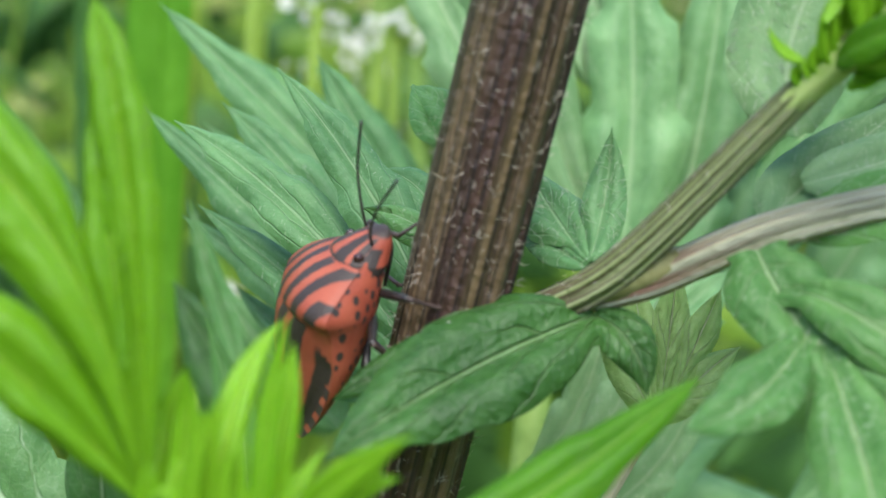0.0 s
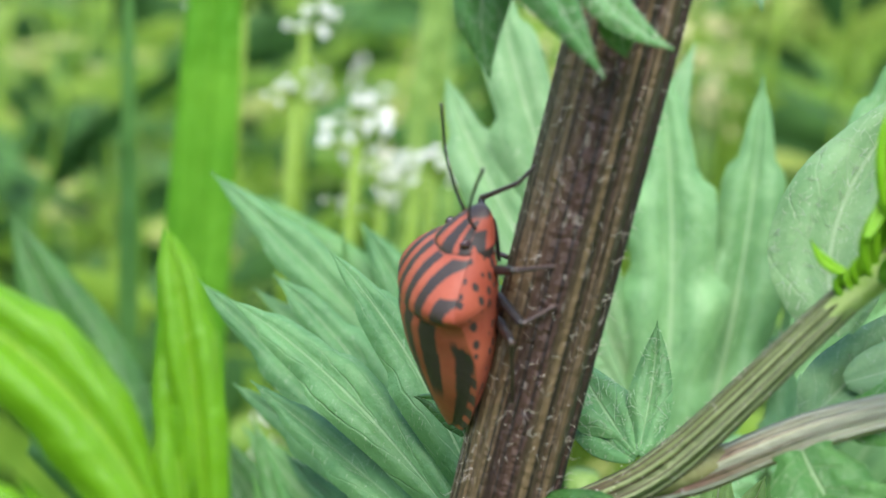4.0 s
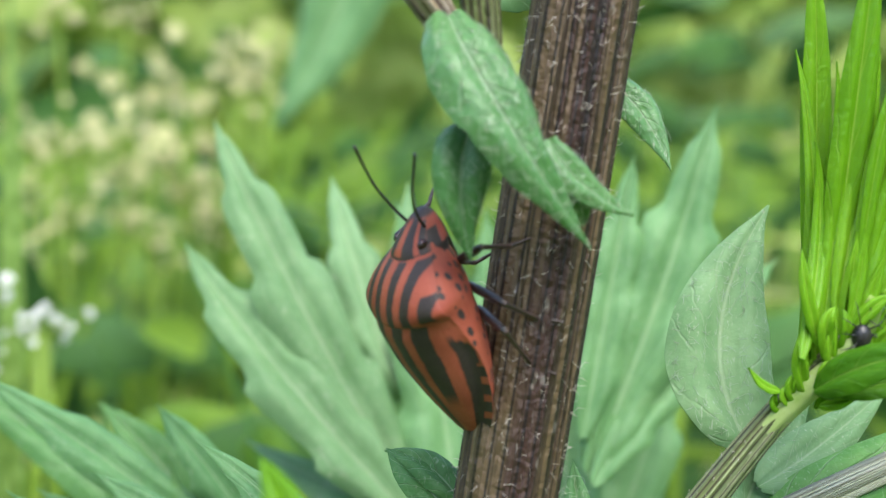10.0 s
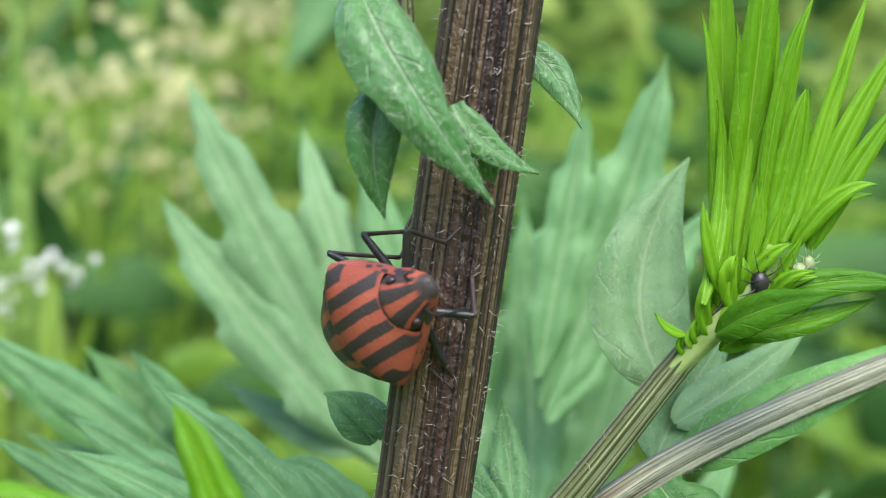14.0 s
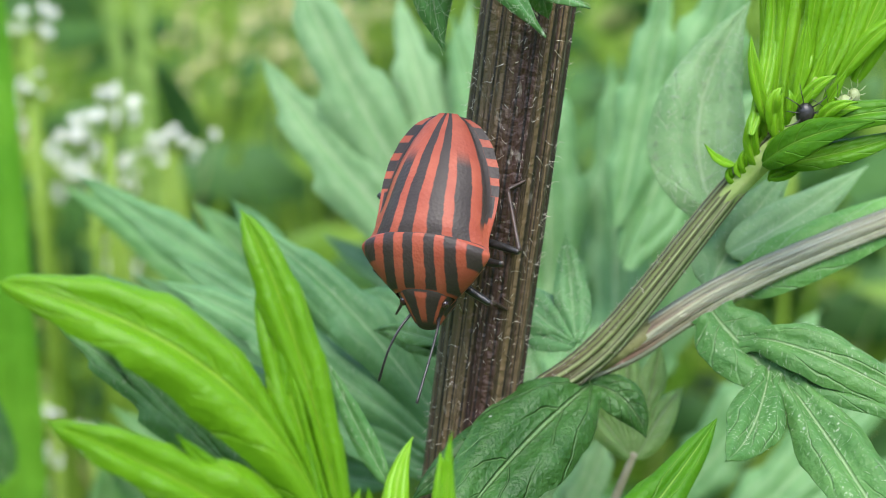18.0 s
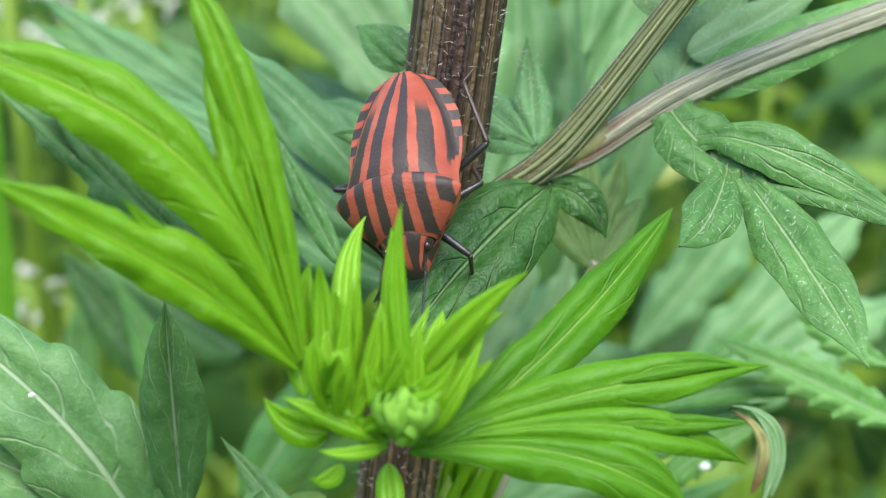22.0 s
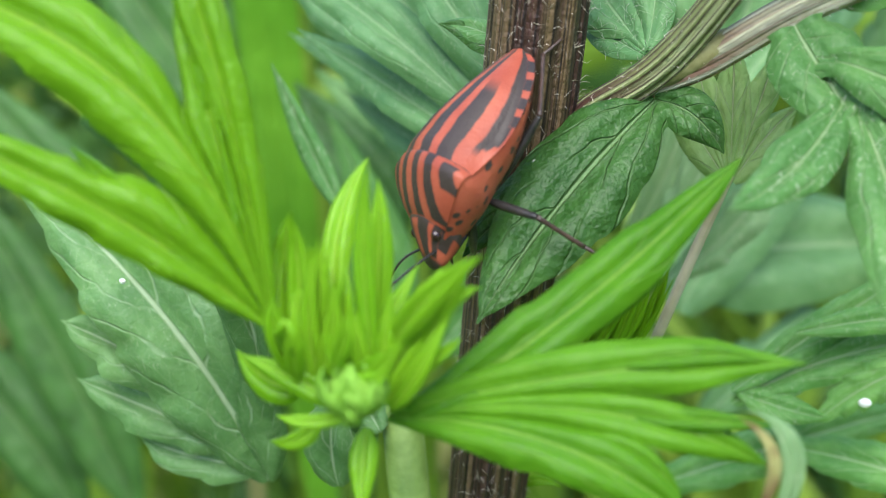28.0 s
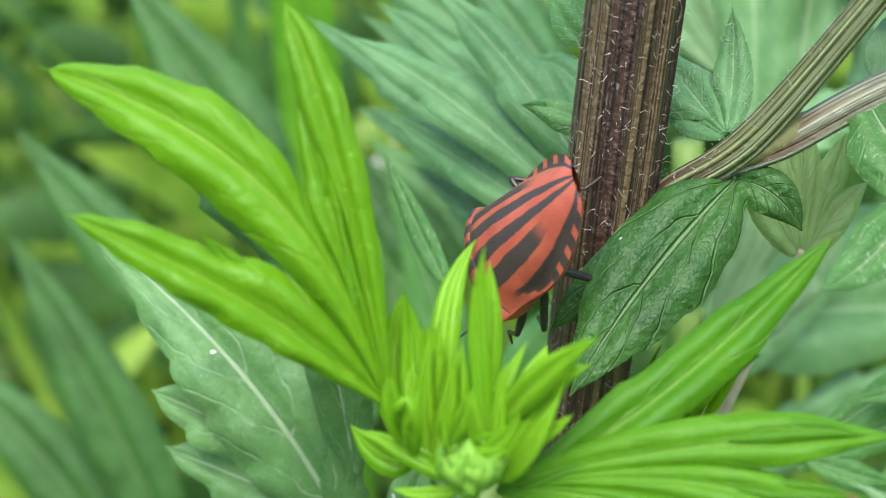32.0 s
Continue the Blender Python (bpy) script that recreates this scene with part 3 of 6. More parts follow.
scatter("dry_grass", "pale dry grass stalks", "grass", DRY, 90, far_weed(160, 800, 240, 470, 4))
scatter("far_grass", "distant bright meadow grass", "grass", GRASS, 2600, far_weed(900, 5000, 150, 430, 14, 0.45))


def meadow_blade(verts, faces):
    """Short grass that carpets the ground on all sides."""
    an, r = random.uniform(0, 2 * math.pi), 0.3 + 3.2 * random.random() ** 1.5
    root = (r * math.sin(an), r * math.cos(an), GROUND_Z * MM)
    tilt = (random.uniform(-0.4, 0.4), random.uniform(-0.4, 0.4), 1)
    bend = (random.uniform(-0.9, 0.9), random.uniform(-0.9, 0.9), -0.3)
    strip(verts, faces, root, tilt, bend, random.uniform(0.12, 0.3), random.uniform(0.004, 0.009), 5)


scatter("short_grass", "green meadow grass carpeting the ground", "grass", GRASS, 7000, meadow_blade)


def hedge_leaf(verts, faces):
    """Leaves of the bushes that close the view all round."""
    an = random.uniform(0, 2 * math.pi)
    r = random.uniform(9.0, 11.5)
    z = GROUND_Z * MM + random.random() ** 0.9 * (3.2 + 0.7 * math.sin(an * 5) + 0.4 * math.sin(an * 13))
    tilt = (random.uniform(-1, 1), random.uniform(-1, 1), random.uniform(-0.6, 0.6))
    strip(verts, faces, (r * math.sin(an), r * math.cos(an), z), tilt, (0, 0, -0.6), random.uniform(0.3, 0.8), random.uniform(0.15, 0.4), 3)


scatter("bushes", "light green bushes along the edge of the meadow", "bushes", MEADOW, 9000, hedge_leaf)
bm = bmesh.new()
rows = []
for i in range(73):
    an = 2 * math.pi * i / 72
    rows.append([Vector((r * math.sin(an), r * math.cos(an), GROUND_Z * MM + h + 0.3 * math.sin(an * 7))) for r, h in ((11.0, -0.5), (11.6, 1.2), (12.2, 2.6), (13.5, 3.6))])
grid(bm, rows, [[(0, 0)] * 4] * 73)
tagged(mesh_object("backdrop", bm, MEADOW), "light green hedge far behind the meadow", "backdrop", kind="structure")


def white_flower(at, size, material, label):
    """A loose head of small five-petalled flowers on thin stalks."""
    flower = thing("wild_flower", label, "flower", at, "wild flowers behind the plant")
    o = Vector(at)
    bm = bmesh.new()
    tube(bm, [(0, 0, 0), (random.uniform(-6, 6), 4, (GROUND_Z - o.z) * 0.5), (random.uniform(-15, 15), 8, GROUND_Z - o.z)], [0.6, 0.8, 1.1], 7)
    part("stalk", bm, GRASS, flower)
    for _ in range(8):
        c = Vector((random.gauss(0, 0.5), random.gauss(0, 0.35), random.gauss(0, 0.42) + 0.4)) * size
        bm = bmesh.new()
        tube(bm, [(0, 0, -0.3 * size), c * 0.6, c], [0.25, 0.2, 0.2], 5)
        part("pedicel", bm, GRASS, flower)
        bm = bmesh.new()
        n = Vector((random.uniform(-0.5, 0.5), -1, random.uniform(0, 0.9))).normalized()
        x = n.cross(Vector((0, 0, 1))).normalized()
        y = n.cross(x)
        turn = random.random() * 6
        for k in range(5):
            an = turn + k * 2 * math.pi / 5
            d = x * math.cos(an) + y * math.sin(an)
            L = size * random.uniform(0.16, 0.24)
            blade(bm, c, c + d * L * 0.5 + n * 0.1 * L, c + d * L, L * 0.75, tuple(n), 4, 2, 0.3, 0.1, 0.6, 0.0)
        ball(bm, c + n * 0.3, 0.05 * size, (1, 1, 1), 6, 4)
        part("floret", bm, material, flower)


white_flower((-29.9, 87.0, 2.4), 4.5, PETAL, "white wild flower head")
white_flower((-25.2, 95.0, -0.7), 3.0, PETAL, "white wild flower head")
white_flower((-46.8, 101.0, 13.5), 4.5, PETAL, "white wild flower head")
white_flower((-39.5, 100.0, 11.8), 3.5, PETAL, "white wild flower head")
white_flower((-38.8, 95.0, 5.1), 2.5, PETAL, "white wild flower head")
white_flower((-30.8, 90.0, -4.5), 2.0, PETAL, "white wild flower head")
white_flower((-34.7, 107.0, -2.4), 4.0, PETAL, "white wild flower head")
white_flower((-31.2, 107.0, -5.8), 2.5, PETAL, "white wild flower head")
white_flower((-38.9, 95.0, -30.4), 2.5, PETAL, "white wild flower head")
white_flower((-33.6, 95.0, -33.0), 2.0, PETAL, "white wild flower head")
white_flower((-70.1, 300.0, -38.5), 10.0, PETAL, "white wild flower head")
white_flower((-56.2, 300.0, -59.1), 9.0, PETAL, "white wild flower head")
white_flower((-85.5, 320.0, -16.5), 7.0, PETAL, "white wild flower head")
white_flower((-12.9, 260.0, 1.6), 13.6, CREAM, "cream-yellow wild flower head")
white_flower((-3.1, 280.0, 12.3), 12.4, CREAM, "cream-yellow wild flower head")
white_flower((-15.3, 260.0, -7.6), 7.4, CREAM, "cream-yellow wild flower head")
white_flower((14.0, 280.0, 22.4), 8.7, CREAM, "cream-yellow wild flower head")
white_flower((9.8, 290.0, 28.4), 7.4, CREAM, "cream-yellow wild flower head")
white_flower((-10.3, 280.0, 5.2), 9.9, CREAM, "cream-yellow wild flower head")
white_flower((-2.3, 280.0, 21.7), 11.2, CREAM, "cream-yellow wild flower head")
white_flower((-30.1, 300.0, 36.0), 9.9, CREAM, "cream-yellow wild flower head")
white_flower((-5.9, 280.0, 0.4), 8.7, CREAM, "cream-yellow wild flower head")
white_flower((52.0, 120.0, -4.6), 2.0, PETAL, "white wild flower head")
white_flower((-35.2, 300.0, 6.0), 8.7, CREAM, "cream-yellow wild flower head")
white_flower((-32.7, 80.0, -27.8), 1.8, PETAL, "white wild flower head")
white_flower((-38.2, 80.0, -32.8), 1.2, PETAL, "white wild flower head")
white_flower((7.1, 60.0, -39.7), 1.2, PETAL, "white wild flower head")
white_flower((18.7, 70.0, -36.4), 1.2, PETAL, "white wild flower head")
white_flower((-24.7, 100.0, -1.5), 3.5, PETAL, "white wild flower head")
white_flower((-39.8, 90.0, -34.8), 2.5, PETAL, "white wild flower head")
white_flower((-35.0, 110.0, -1.8), 5.0, PETAL, "white wild flower head")
white_flower((-78.2, 287.5, -25.7), 7.0, PETAL, "white wild flower head")
white_flower((-68.1, 288.2, -44.7), 6.3, PETAL, "white wild flower head")
white_flower((-90.3, 293.2, -15.1), 4.9, PETAL, "white wild flower head")
white_flower((-51.8, 265.7, -40.9), 3.5, PETAL, "white wild flower head")
white_flower((3.7, 296.8, -10.8), 9.5, CREAM, "cream-yellow wild flower head")
white_flower((6.3, 257.2, 21.2), 8.7, CREAM, "cream-yellow wild flower head")
white_flower((-10.4, 302.6, -19.1), 5.2, CREAM, "cream-yellow wild flower head")
white_flower((29.6, 292.7, 34.0), 6.1, CREAM, "cream-yellow wild flower head")
white_flower((12.8, 251.3, 28.3), 5.2, CREAM, "cream-yellow wild flower head")
white_flower((-10.3, 332.2, 14.9), 6.9, CREAM, "cream-yellow wild flower head")
white_flower((9.9, 256.0, 21.8), 7.8, CREAM, "cream-yellow wild flower head")
white_flower((-15.0, 345.9, 36.2), 6.9, CREAM, "cream-yellow wild flower head")
white_flower((6.6, 269.7, 1.8), 6.1, CREAM, "cream-yellow wild flower head")
white_flower((-29.7, 259.4, 10.2), 6.1, CREAM, "cream-yellow wild flower head")
white_flower((-37.8, 300.0, -3.0), 6.8, CREAM, "cream-yellow wild flower head")
white_flower((-27.6, 260.0, -6.5), 5.6, CREAM, "cream-yellow wild flower head")
white_flower((-19.0, 290.0, -5.9), 7.4, CREAM, "cream-yellow wild flower head")
white_flower((-9.4, 270.0, -12.4), 6.2, CREAM, "cream-yellow wild flower head")
white_flower((-26.8, 310.0, 6.8), 6.8, CREAM, "cream-yellow wild flower head")
white_flower((-16.5, 300.0, 0.9), 5.6, CREAM, "cream-yellow wild flower head")
white_flower((-4.3, 280.0, -1.2), 5.6, CREAM, "cream-yellow wild flower head")
white_flower((5.3, 300.0, 6.3), 5.0, CREAM, "cream-yellow wild flower head")
white_flower((-31.6, 250.0, -9.8), 5.6, CREAM, "cream-yellow wild flower head")
white_flower((-7.3, 310.0, 14.9), 6.2, CREAM, "cream-yellow wild flower head")
white_flower((1.0, 290.0, -13.6), 5.0, CREAM, "cream-yellow wild flower head")
white_flower((-41.5, 320.0, 12.8), 6.2, CREAM, "cream-yellow wild flower head")
# ---- the main mugwort plant ----
def axis_at(z):
    return (-2.40 + 0.146 * z, -0.42 - 0.003 * z, z)


main = thing("mugwort_plant", "tall mugwort with a purple ribbed stem and lobed leaves", "plant", axis_at(0))
main.location = (0, 0, 0)
STEM_Z = (-420, -200, -90, -45, -25, 0, 20, 40, 70, 140)
STEM_R = (2.6, 2.3, 2.0, 1.9, 1.88, 2.1, 2.15, 2.1, 2.0, 1.6)
bm = bmesh.new()
stem_points = [axis_at(z) if z > -60 else (axis_at(-60)[0] + (z + 60) * 0.03, -0.4, z) for z in STEM_Z]
tube(bm, stem_points, STEM_R, 52, 13, 0.028, 10)
part("stem", bm, STEM, main, "dark purple ribbed stem with fine pale hairs")
hairs(main, "short pale hairs on the purple stem", [axis_at(z) for z in (-26, 0, 20, 36)], (1.88, 2.1, 2.15, 2.1), 2400, 0.55)
VJ = (4.0, -0.8, 3.4)
up_path = [(-1.6, -0.5, -1.2), (0.3, -0.5, 0.6), VJ, (9.5, -2.2, 10.8), (12.2, -3.6, 14.3)]
up_rad = [0.8, 0.72, 0.78, 0.62, 0.5]
low_path = [(2.2, -0.2, 1.6), (5.2, -0.4, 3.0), (9.5, -0.6, 5.6), (16.0, 0.5, 7.8), (28.0, 3.0, 11.0)]
low_rad = [0.5, 0.72, 0.72, 0.66, 0.6]
for points, radii, mat, label in ((up_path, up_rad, BRANCH, "green side branch with dark lengthwise stripes"), (low_path, low_rad, BRANCH_PINK, "pinkish downy lower side branch")):
    bm = bmesh.new()
    tube(bm, points, radii, 28, 9, 0.05, 8)
    part("branch", bm, mat, main, label)
    hairs(main, "fine white down on the side branch", points, radii, 300 if mat == BRANCH else 1100, 0.25, "branch_hairs")
for points, radii, mat, label in (
    ([(0.4, 3.6, -18.7), (2.8, 3.3, -12.5), (4.8, 3.1, -7.3), (6.3, 3.0, -3.6)], [0.28, 0.27, 0.25, 0.18], PALE_STALK, 'pale pinkish stalk of the fan-shaped leaf'),
    ([(-3.6, -1.6, 25.9), (-5.0, -2.6, 27.6), (-6.3, -3.0, 29.2), (-7.5, -3.2, 30.7), (-13.2, -5.0, 37.5)], [0.50, 0.72, 0.78, 0.80, 0.70], BRANCH_ROSE, 'pink and green striped upper branch'),
    ([(-2.7, -1.9, 23.0), (-2.9, -2.3, 26.1), (-3.2, -2.5, 28.9), (-3.3, -2.6, 31.0), (-4.1, -3.0, 40.4)], [0.45, 0.72, 0.78, 0.80, 0.70], BRANCH_UPPER, 'green striped upright branch'),
):
    bm = bmesh.new()
    tube(bm, points, radii, 28, 8, 0.06, 8)
    part("branch", bm, mat, main, label)

bm = bmesh.new()
tube(bm, [(2.4, -0.45, 1.9), (3.8, -0.55, 2.7), (5.2, -0.5, 3.4), (6.6, -0.45, 4.0)], [0.4, 0.7, 0.74, 0.6], 24)
part("branch_node", bm, NODE, main, "yellowish green swelling where the branches part")

bm = bmesh.new()
tube(bm, [(8.9, -2.05, 10.1), (10.8, -2.9, 12.4), (12.4, -3.7, 14.4), (13.2, -3.9, 16.2)], [0.48, 0.6, 0.56, 0.3], 22, 8, 0.05)
part("branch_tip", bm, TIP_STEM, main, "pale green downy end of the side branch")
BUD = (-5.15, -19.9, -2.4)
shoot = thing("mugwort_shoot", "bright green young mugwort shoot in front of the stem", "plant")
bm = bmesh.new()
tube(bm, [(-9.2, -16.5, -10), (-9.6, -16, -18), (-10.5, -14, -60), (-12, -12, -420)], [0.8, 0.9, 1.2, 2.0], 16)
part("stem", bm, GREEN_STEM, shoot, "pale green young stem")
bm = bmesh.new()
ball(bm, BUD, 0.8, (1, 1, 1.1), 24, 18)
for vert in bm.verts:
    vert.co += (vert.co - Vector(BUD) * MM) * 0.45 * noise.noise(vert.co * 2600)
part("bud", bm, LEAF_HEART, shoot, "pale green downy bud of tiny folded leaves")
for k in range(7):
    turn = 0.9 * k + 0.3
    out = Vector((math.cos(turn), 0.55 * math.sin(turn), 0.0))
    base = Vector(BUD) + out * 0.25 + Vector((0, 0, -0.75))
    bm = bmesh.new()
    blade(bm, tuple(base), tuple(base + out * 0.75 + Vector((0, 0, 0.9))), tuple(base + out * (0.7 + 0.12 * (k % 3)) + Vector((0, -0.1, 1.6 + 0.25 * (k % 2)))), 1.15, facing=tuple(out + Vector((0, -0.2, 0.2))), along=10, across=6, hump=0.5)
    part("leaf", bm, LEAF_HEART, shoot, "tiny pale downy leaf folded round the bud")
low = thing("lower_mugwort", "grey-green mugwort with broad veined leaves low down", "plant")
low2 = thing("side_mugwort", "dark green mugwort with narrow leaves low behind the shoot", "plant")
grass_tuft = thing("grass_tuft", "tall grass blades and stalks behind the plant", "grass")
back = thing("back_mugwort", "blue-green mugwort behind the stem", "plant")
SWING_BASE, SWING_AXIS, SWING_DEGREES = (3.30, -0.70, 1.36), (0.526, -0.740, 0.420), 14.7
fork_leaf = leaf(main, LEAF, 'broad dark green lobed leaf at the fork, dotted with white specks', [
    ((3.3, -0.7, 1.4), (-1.3, -4.8, -0.5), (-5.1, -9.0, -2.7), 4.9, {'teeth': 4, 'tooth': 0.07, 'sweep': 0.3, 'blunt': 0.66, 'stalk': 0.5}),
    ((3.3, -0.7, 1.4), (4.8, -1.5, 0.7), (5.7, -2.0, -1.1), 2.1, {'blunt': 0.85, 'stalk': 0.6}),
    ((3.3, -0.7, 1.2), (-2.4, -3.4, -0.3), (-5.9, -4.7, -2.1), 2.4, {'stalk': 0.5, 'blunt': 0.8}),
])
downy = leaf(main, LEAF_MID, 'downy green lobed leaf hanging from the lower side branch', [
    ((9.0, -1.6, 5.0), (10.2, -3.2, 3.5), (12.4, -6.2, 1.3), 3.9, {'blunt': 0.8, 'stalk': 0.62, 'hump': 0.3}),
    ((11.0, -4.4, 2.8), (9.2, -8.0, 1.4), (7.0, -11.7, 1.3), 2.5, {'teeth': 2, 'tooth': 0.14, 'sweep': 0.3, 'stalk': 0.62, 'hump': 0.34, 'wave': 0.08}),
    ((11.7, -4.9, 2.4), (13.2, -9.5, -0.5), (13.9, -15.6, -3.0), 3.5, {'teeth': 2, 'tooth': 0.14, 'sweep': 0.3, 'stalk': 0.62, 'hump': 0.34, 'wave': 0.08, 'blunt': 0.85}),
    ((10.2, -2.8, 3.9), (13.4, -5.0, 3.5), (19.4, -7.0, 0.2), 2.7, {'teeth': 2, 'tooth': 0.14, 'sweep': 0.3, 'stalk': 0.62, 'hump': 0.34, 'wave': 0.08, 'blunt': 0.9}),
    ((11.4, -4.6, 2.5), (15.3, -6.3, 1.8), (19.2, -8.0, -0.0), 1.7, {'stalk': 0.62, 'hump': 0.34}),
])
leaf_down(downy, 90, 0.5)
downy = palm_leaf(main, LEAF_TEAL, 'small blue-green three-lobed leaf behind the side branch', 0.35, [
    ((2.8, 0.5, 3.2), (3.0, 3.0, 5.3), (2.9, 3.9, 8.0), 1.9),
    ((2.8, 0.5, 3.2), (1.2, 3.0, 4.1), (-0.7, 5.0, 6.0), 3),
    ((2.7, 0.5, 3.0), (0.7, 3.0, 3.3), (-0.7, 5.0, 3.9), 1.8),
])
leaf_down(downy, 250, 0.4)
leaf(main, LEAF_GREY, 'small green leaf tip beside the purple stem', [
    ((-2.7, 2.0, 6.9), (-3.9, 3.0, 8.2), (-5.6, 4.1, 8.7), 1.7),
    ((-3.5, 2.0, 6.8), (-4.5, 3.0, 7.9), (-5.5, 4.1, 8.8), 1.9),
    ((-3.7, 2.0, 3.1), (-5.4, 3.0, 3.4), (-6.9, 3.6, 3.5), 1.2),
])
leaf(main, LEAF, 'short pointed green leaf low on the stem', [
    ((-3.8, 2.0, 2.5), (-5.3, 3.0, 3.2), (-7.0, 3.3, 3.5), 1.5),
])
downy = leaf(main, LEAF_UPPER, 'broad drooping green leaf with pale midrib high on the stem', [
    ((-4.5, -3.2, 27.2), (-3.1, -6.2, 23.6), (0.4, -6.2, 18.6), 3.5, {'fold': -0.15, 'hump': 0.36, 'blunt': 0.66, 'wave': 0.1, 'stalk': 0.5}),
    ((-3.7, -4.0, 23.2), (-4.3, -4.8, 21.0), (-3.8, -4.6, 18.0), 2.3, {'hump': 0.36}),
    ((-0.9, -4.6, 22.6), (0.4, -4.9, 20.9), (2.6, -4.6, 19.7), 1.6, {'hump': 0.4, 'stalk': 0.5}),
    ((0.1, -4.0, 21.1), (0.6, -4.0, 20.1), (0.9, -3.6, 19.2), 1.4),
])
leaf_down(downy, 600, 0.5)
downy = leaf(main, LEAF_UPPER, 'curled grey-green leaf tip behind the stem', [
    ((3.2, 1.0, 24.7), (4.5, 0.5, 23.5), (5.5, -0.6, 21.2), 1.9),
])
leaf_down(downy, 90, 0.4)
leaf(main, LEAF_BLUE, 'blue-green leaf base behind the upper branches', [
    ((-2.0, 2.0, 28.2), (-0.4, 3.0, 29.3), (1.9, 4.0, 31.8), 3.6),
])
leaf(main, LEAF, 'dark green leaf tip hanging from the upper side branch', [
    ((-13.3, -4.0, 30.3), (-15.5, -6.0, 29.2), (-18.3, -7.5, 27.4), 2.7),
])
single_leaves(main, LEAF_TIP, 'fresh yellow-green leaf of the growing side shoot', [
    ((11.8, -1.0, 15.6), (12.1, -0.0, 24.1), (11.7, -0.0, 30.6), 1.47, {'hump': 0.35, 'taper': 0.7}),
    ((12.2, -2.0, 17.2), (12.9, -2.0, 23.8), (13.7, -2.0, 32.4), 1.75, {'hump': 0.35, 'taper': 0.7}),
    ((12.8, -3.0, 16.5), (13.7, -3.0, 23.2), (14.9, -3.0, 26.4), 0.70),
    ((13.3, -3.0, 16.0), (14.1, -3.0, 20.2), (14.8, -3.0, 22.9), 1.05, {'hump': 0.35, 'taper': 0.7}),
    ((10.9, -2.0, 13.2), (11.7, -1.0, 19.7), (11.1, 0.0, 26.2), 0.91, {'hump': 0.35, 'taper': 0.7}),
    ((11.2, -3.0, 13.8), (12.2, -2.0, 20.0), (12.0, -2.0, 25.7), 0.84, {'hump': 0.35, 'taper': 0.7}),
    ((11.9, -3.0, 15.3), (13.2, -2.0, 21.0), (13.9, -2.0, 26.2), 1.19, {'hump': 0.35, 'taper': 0.7}),
    ((12.9, -3.0, 16.2), (14.1, -2.0, 20.5), (15.2, -2.0, 25.7), 0.70),
])
single_leaves(main, LEAF_TIP, 'fresh yellow-green leaf of the growing side shoot', [
    ((13.0, -3.5, 15.8), (14.3, -3.0, 19.3), (14.9, -3.0, 23.0), 1.05, {'hump': 0.35, 'taper': 0.7}),
    ((13.7, -3.5, 16.3), (15.3, -3.0, 20.0), (16.7, -3.0, 24.3), 1.05, {'hump': 0.35, 'taper': 0.7}),
    ((12.0, -4.0, 15.2), (12.4, -4.0, 17.3), (12.5, -4.0, 19.0), 0.56),
    ((10.0, -4.0, 13.8), (11.5, -2.0, 18.2), (11.2, -2.0, 22.4), 0.84, {'hump': 0.35, 'taper': 0.7}),
    ((11.9, -4.0, 15.0), (14.5, -2.0, 18.1), (16.3, -1.0, 21.7), 0.84, {'hump': 0.35, 'taper': 0.7}),
    ((12.1, -4.0, 15.7), (13.4, -2.0, 18.7), (13.5, -1.0, 21.8), 0.77),
    ((14.0, -4.0, 16.4), (16.3, -3.0, 17.8), (18.6, -2.0, 18.1), 0.70),
])
single_leaves(main, LEAF_TIP, 'fresh yellow-green leaf spreading from the growing side shoot', [
    ((14.2, -3.4, 16.2), (15.9, -3.0, 21.8), (17.7, -2.6, 26.9), 0.85, {'hump': 0.4, 'taper': 0.6}),
    ((14.6, -3.6, 16.3), (16.6, -3.4, 21.0), (19.2, -3.4, 25.2), 1.15, {'hump': 0.4, 'taper': 0.6}),
    ((14.8, -3.8, 16.0), (16.8, -4.0, 19.6), (19.0, -4.2, 22.7), 1.05, {'hump': 0.4, 'taper': 0.6}),
    ((13.9, -4.0, 16.0), (15.6, -4.6, 18.3), (17.3, -5.0, 18.9), 0.9, {'hump': 0.4}),
    ((12.9, -3.0, 16.7), (13.7, -2.4, 21.8), (15.5, -2.0, 26.9), 0.8, {'hump': 0.4, 'taper': 0.6}),
])
single_leaves(main, LEAF_FRESH, 'fresh green lobed leaf reaching out beside the aphid', [
    ((11.6, -4.0, 12.9), (14.7, -5.0, 14.7), (19.8, -6.0, 14.4), 1.6),
    ((11.3, -4.0, 12.4), (14.2, -5.0, 13.1), (17.5, -5.0, 14.0), 1.3),
    ((10.6, -4.0, 12.5), (12.0, -6.0, 13.9), (14.2, -8.0, 14.8), 2),
])
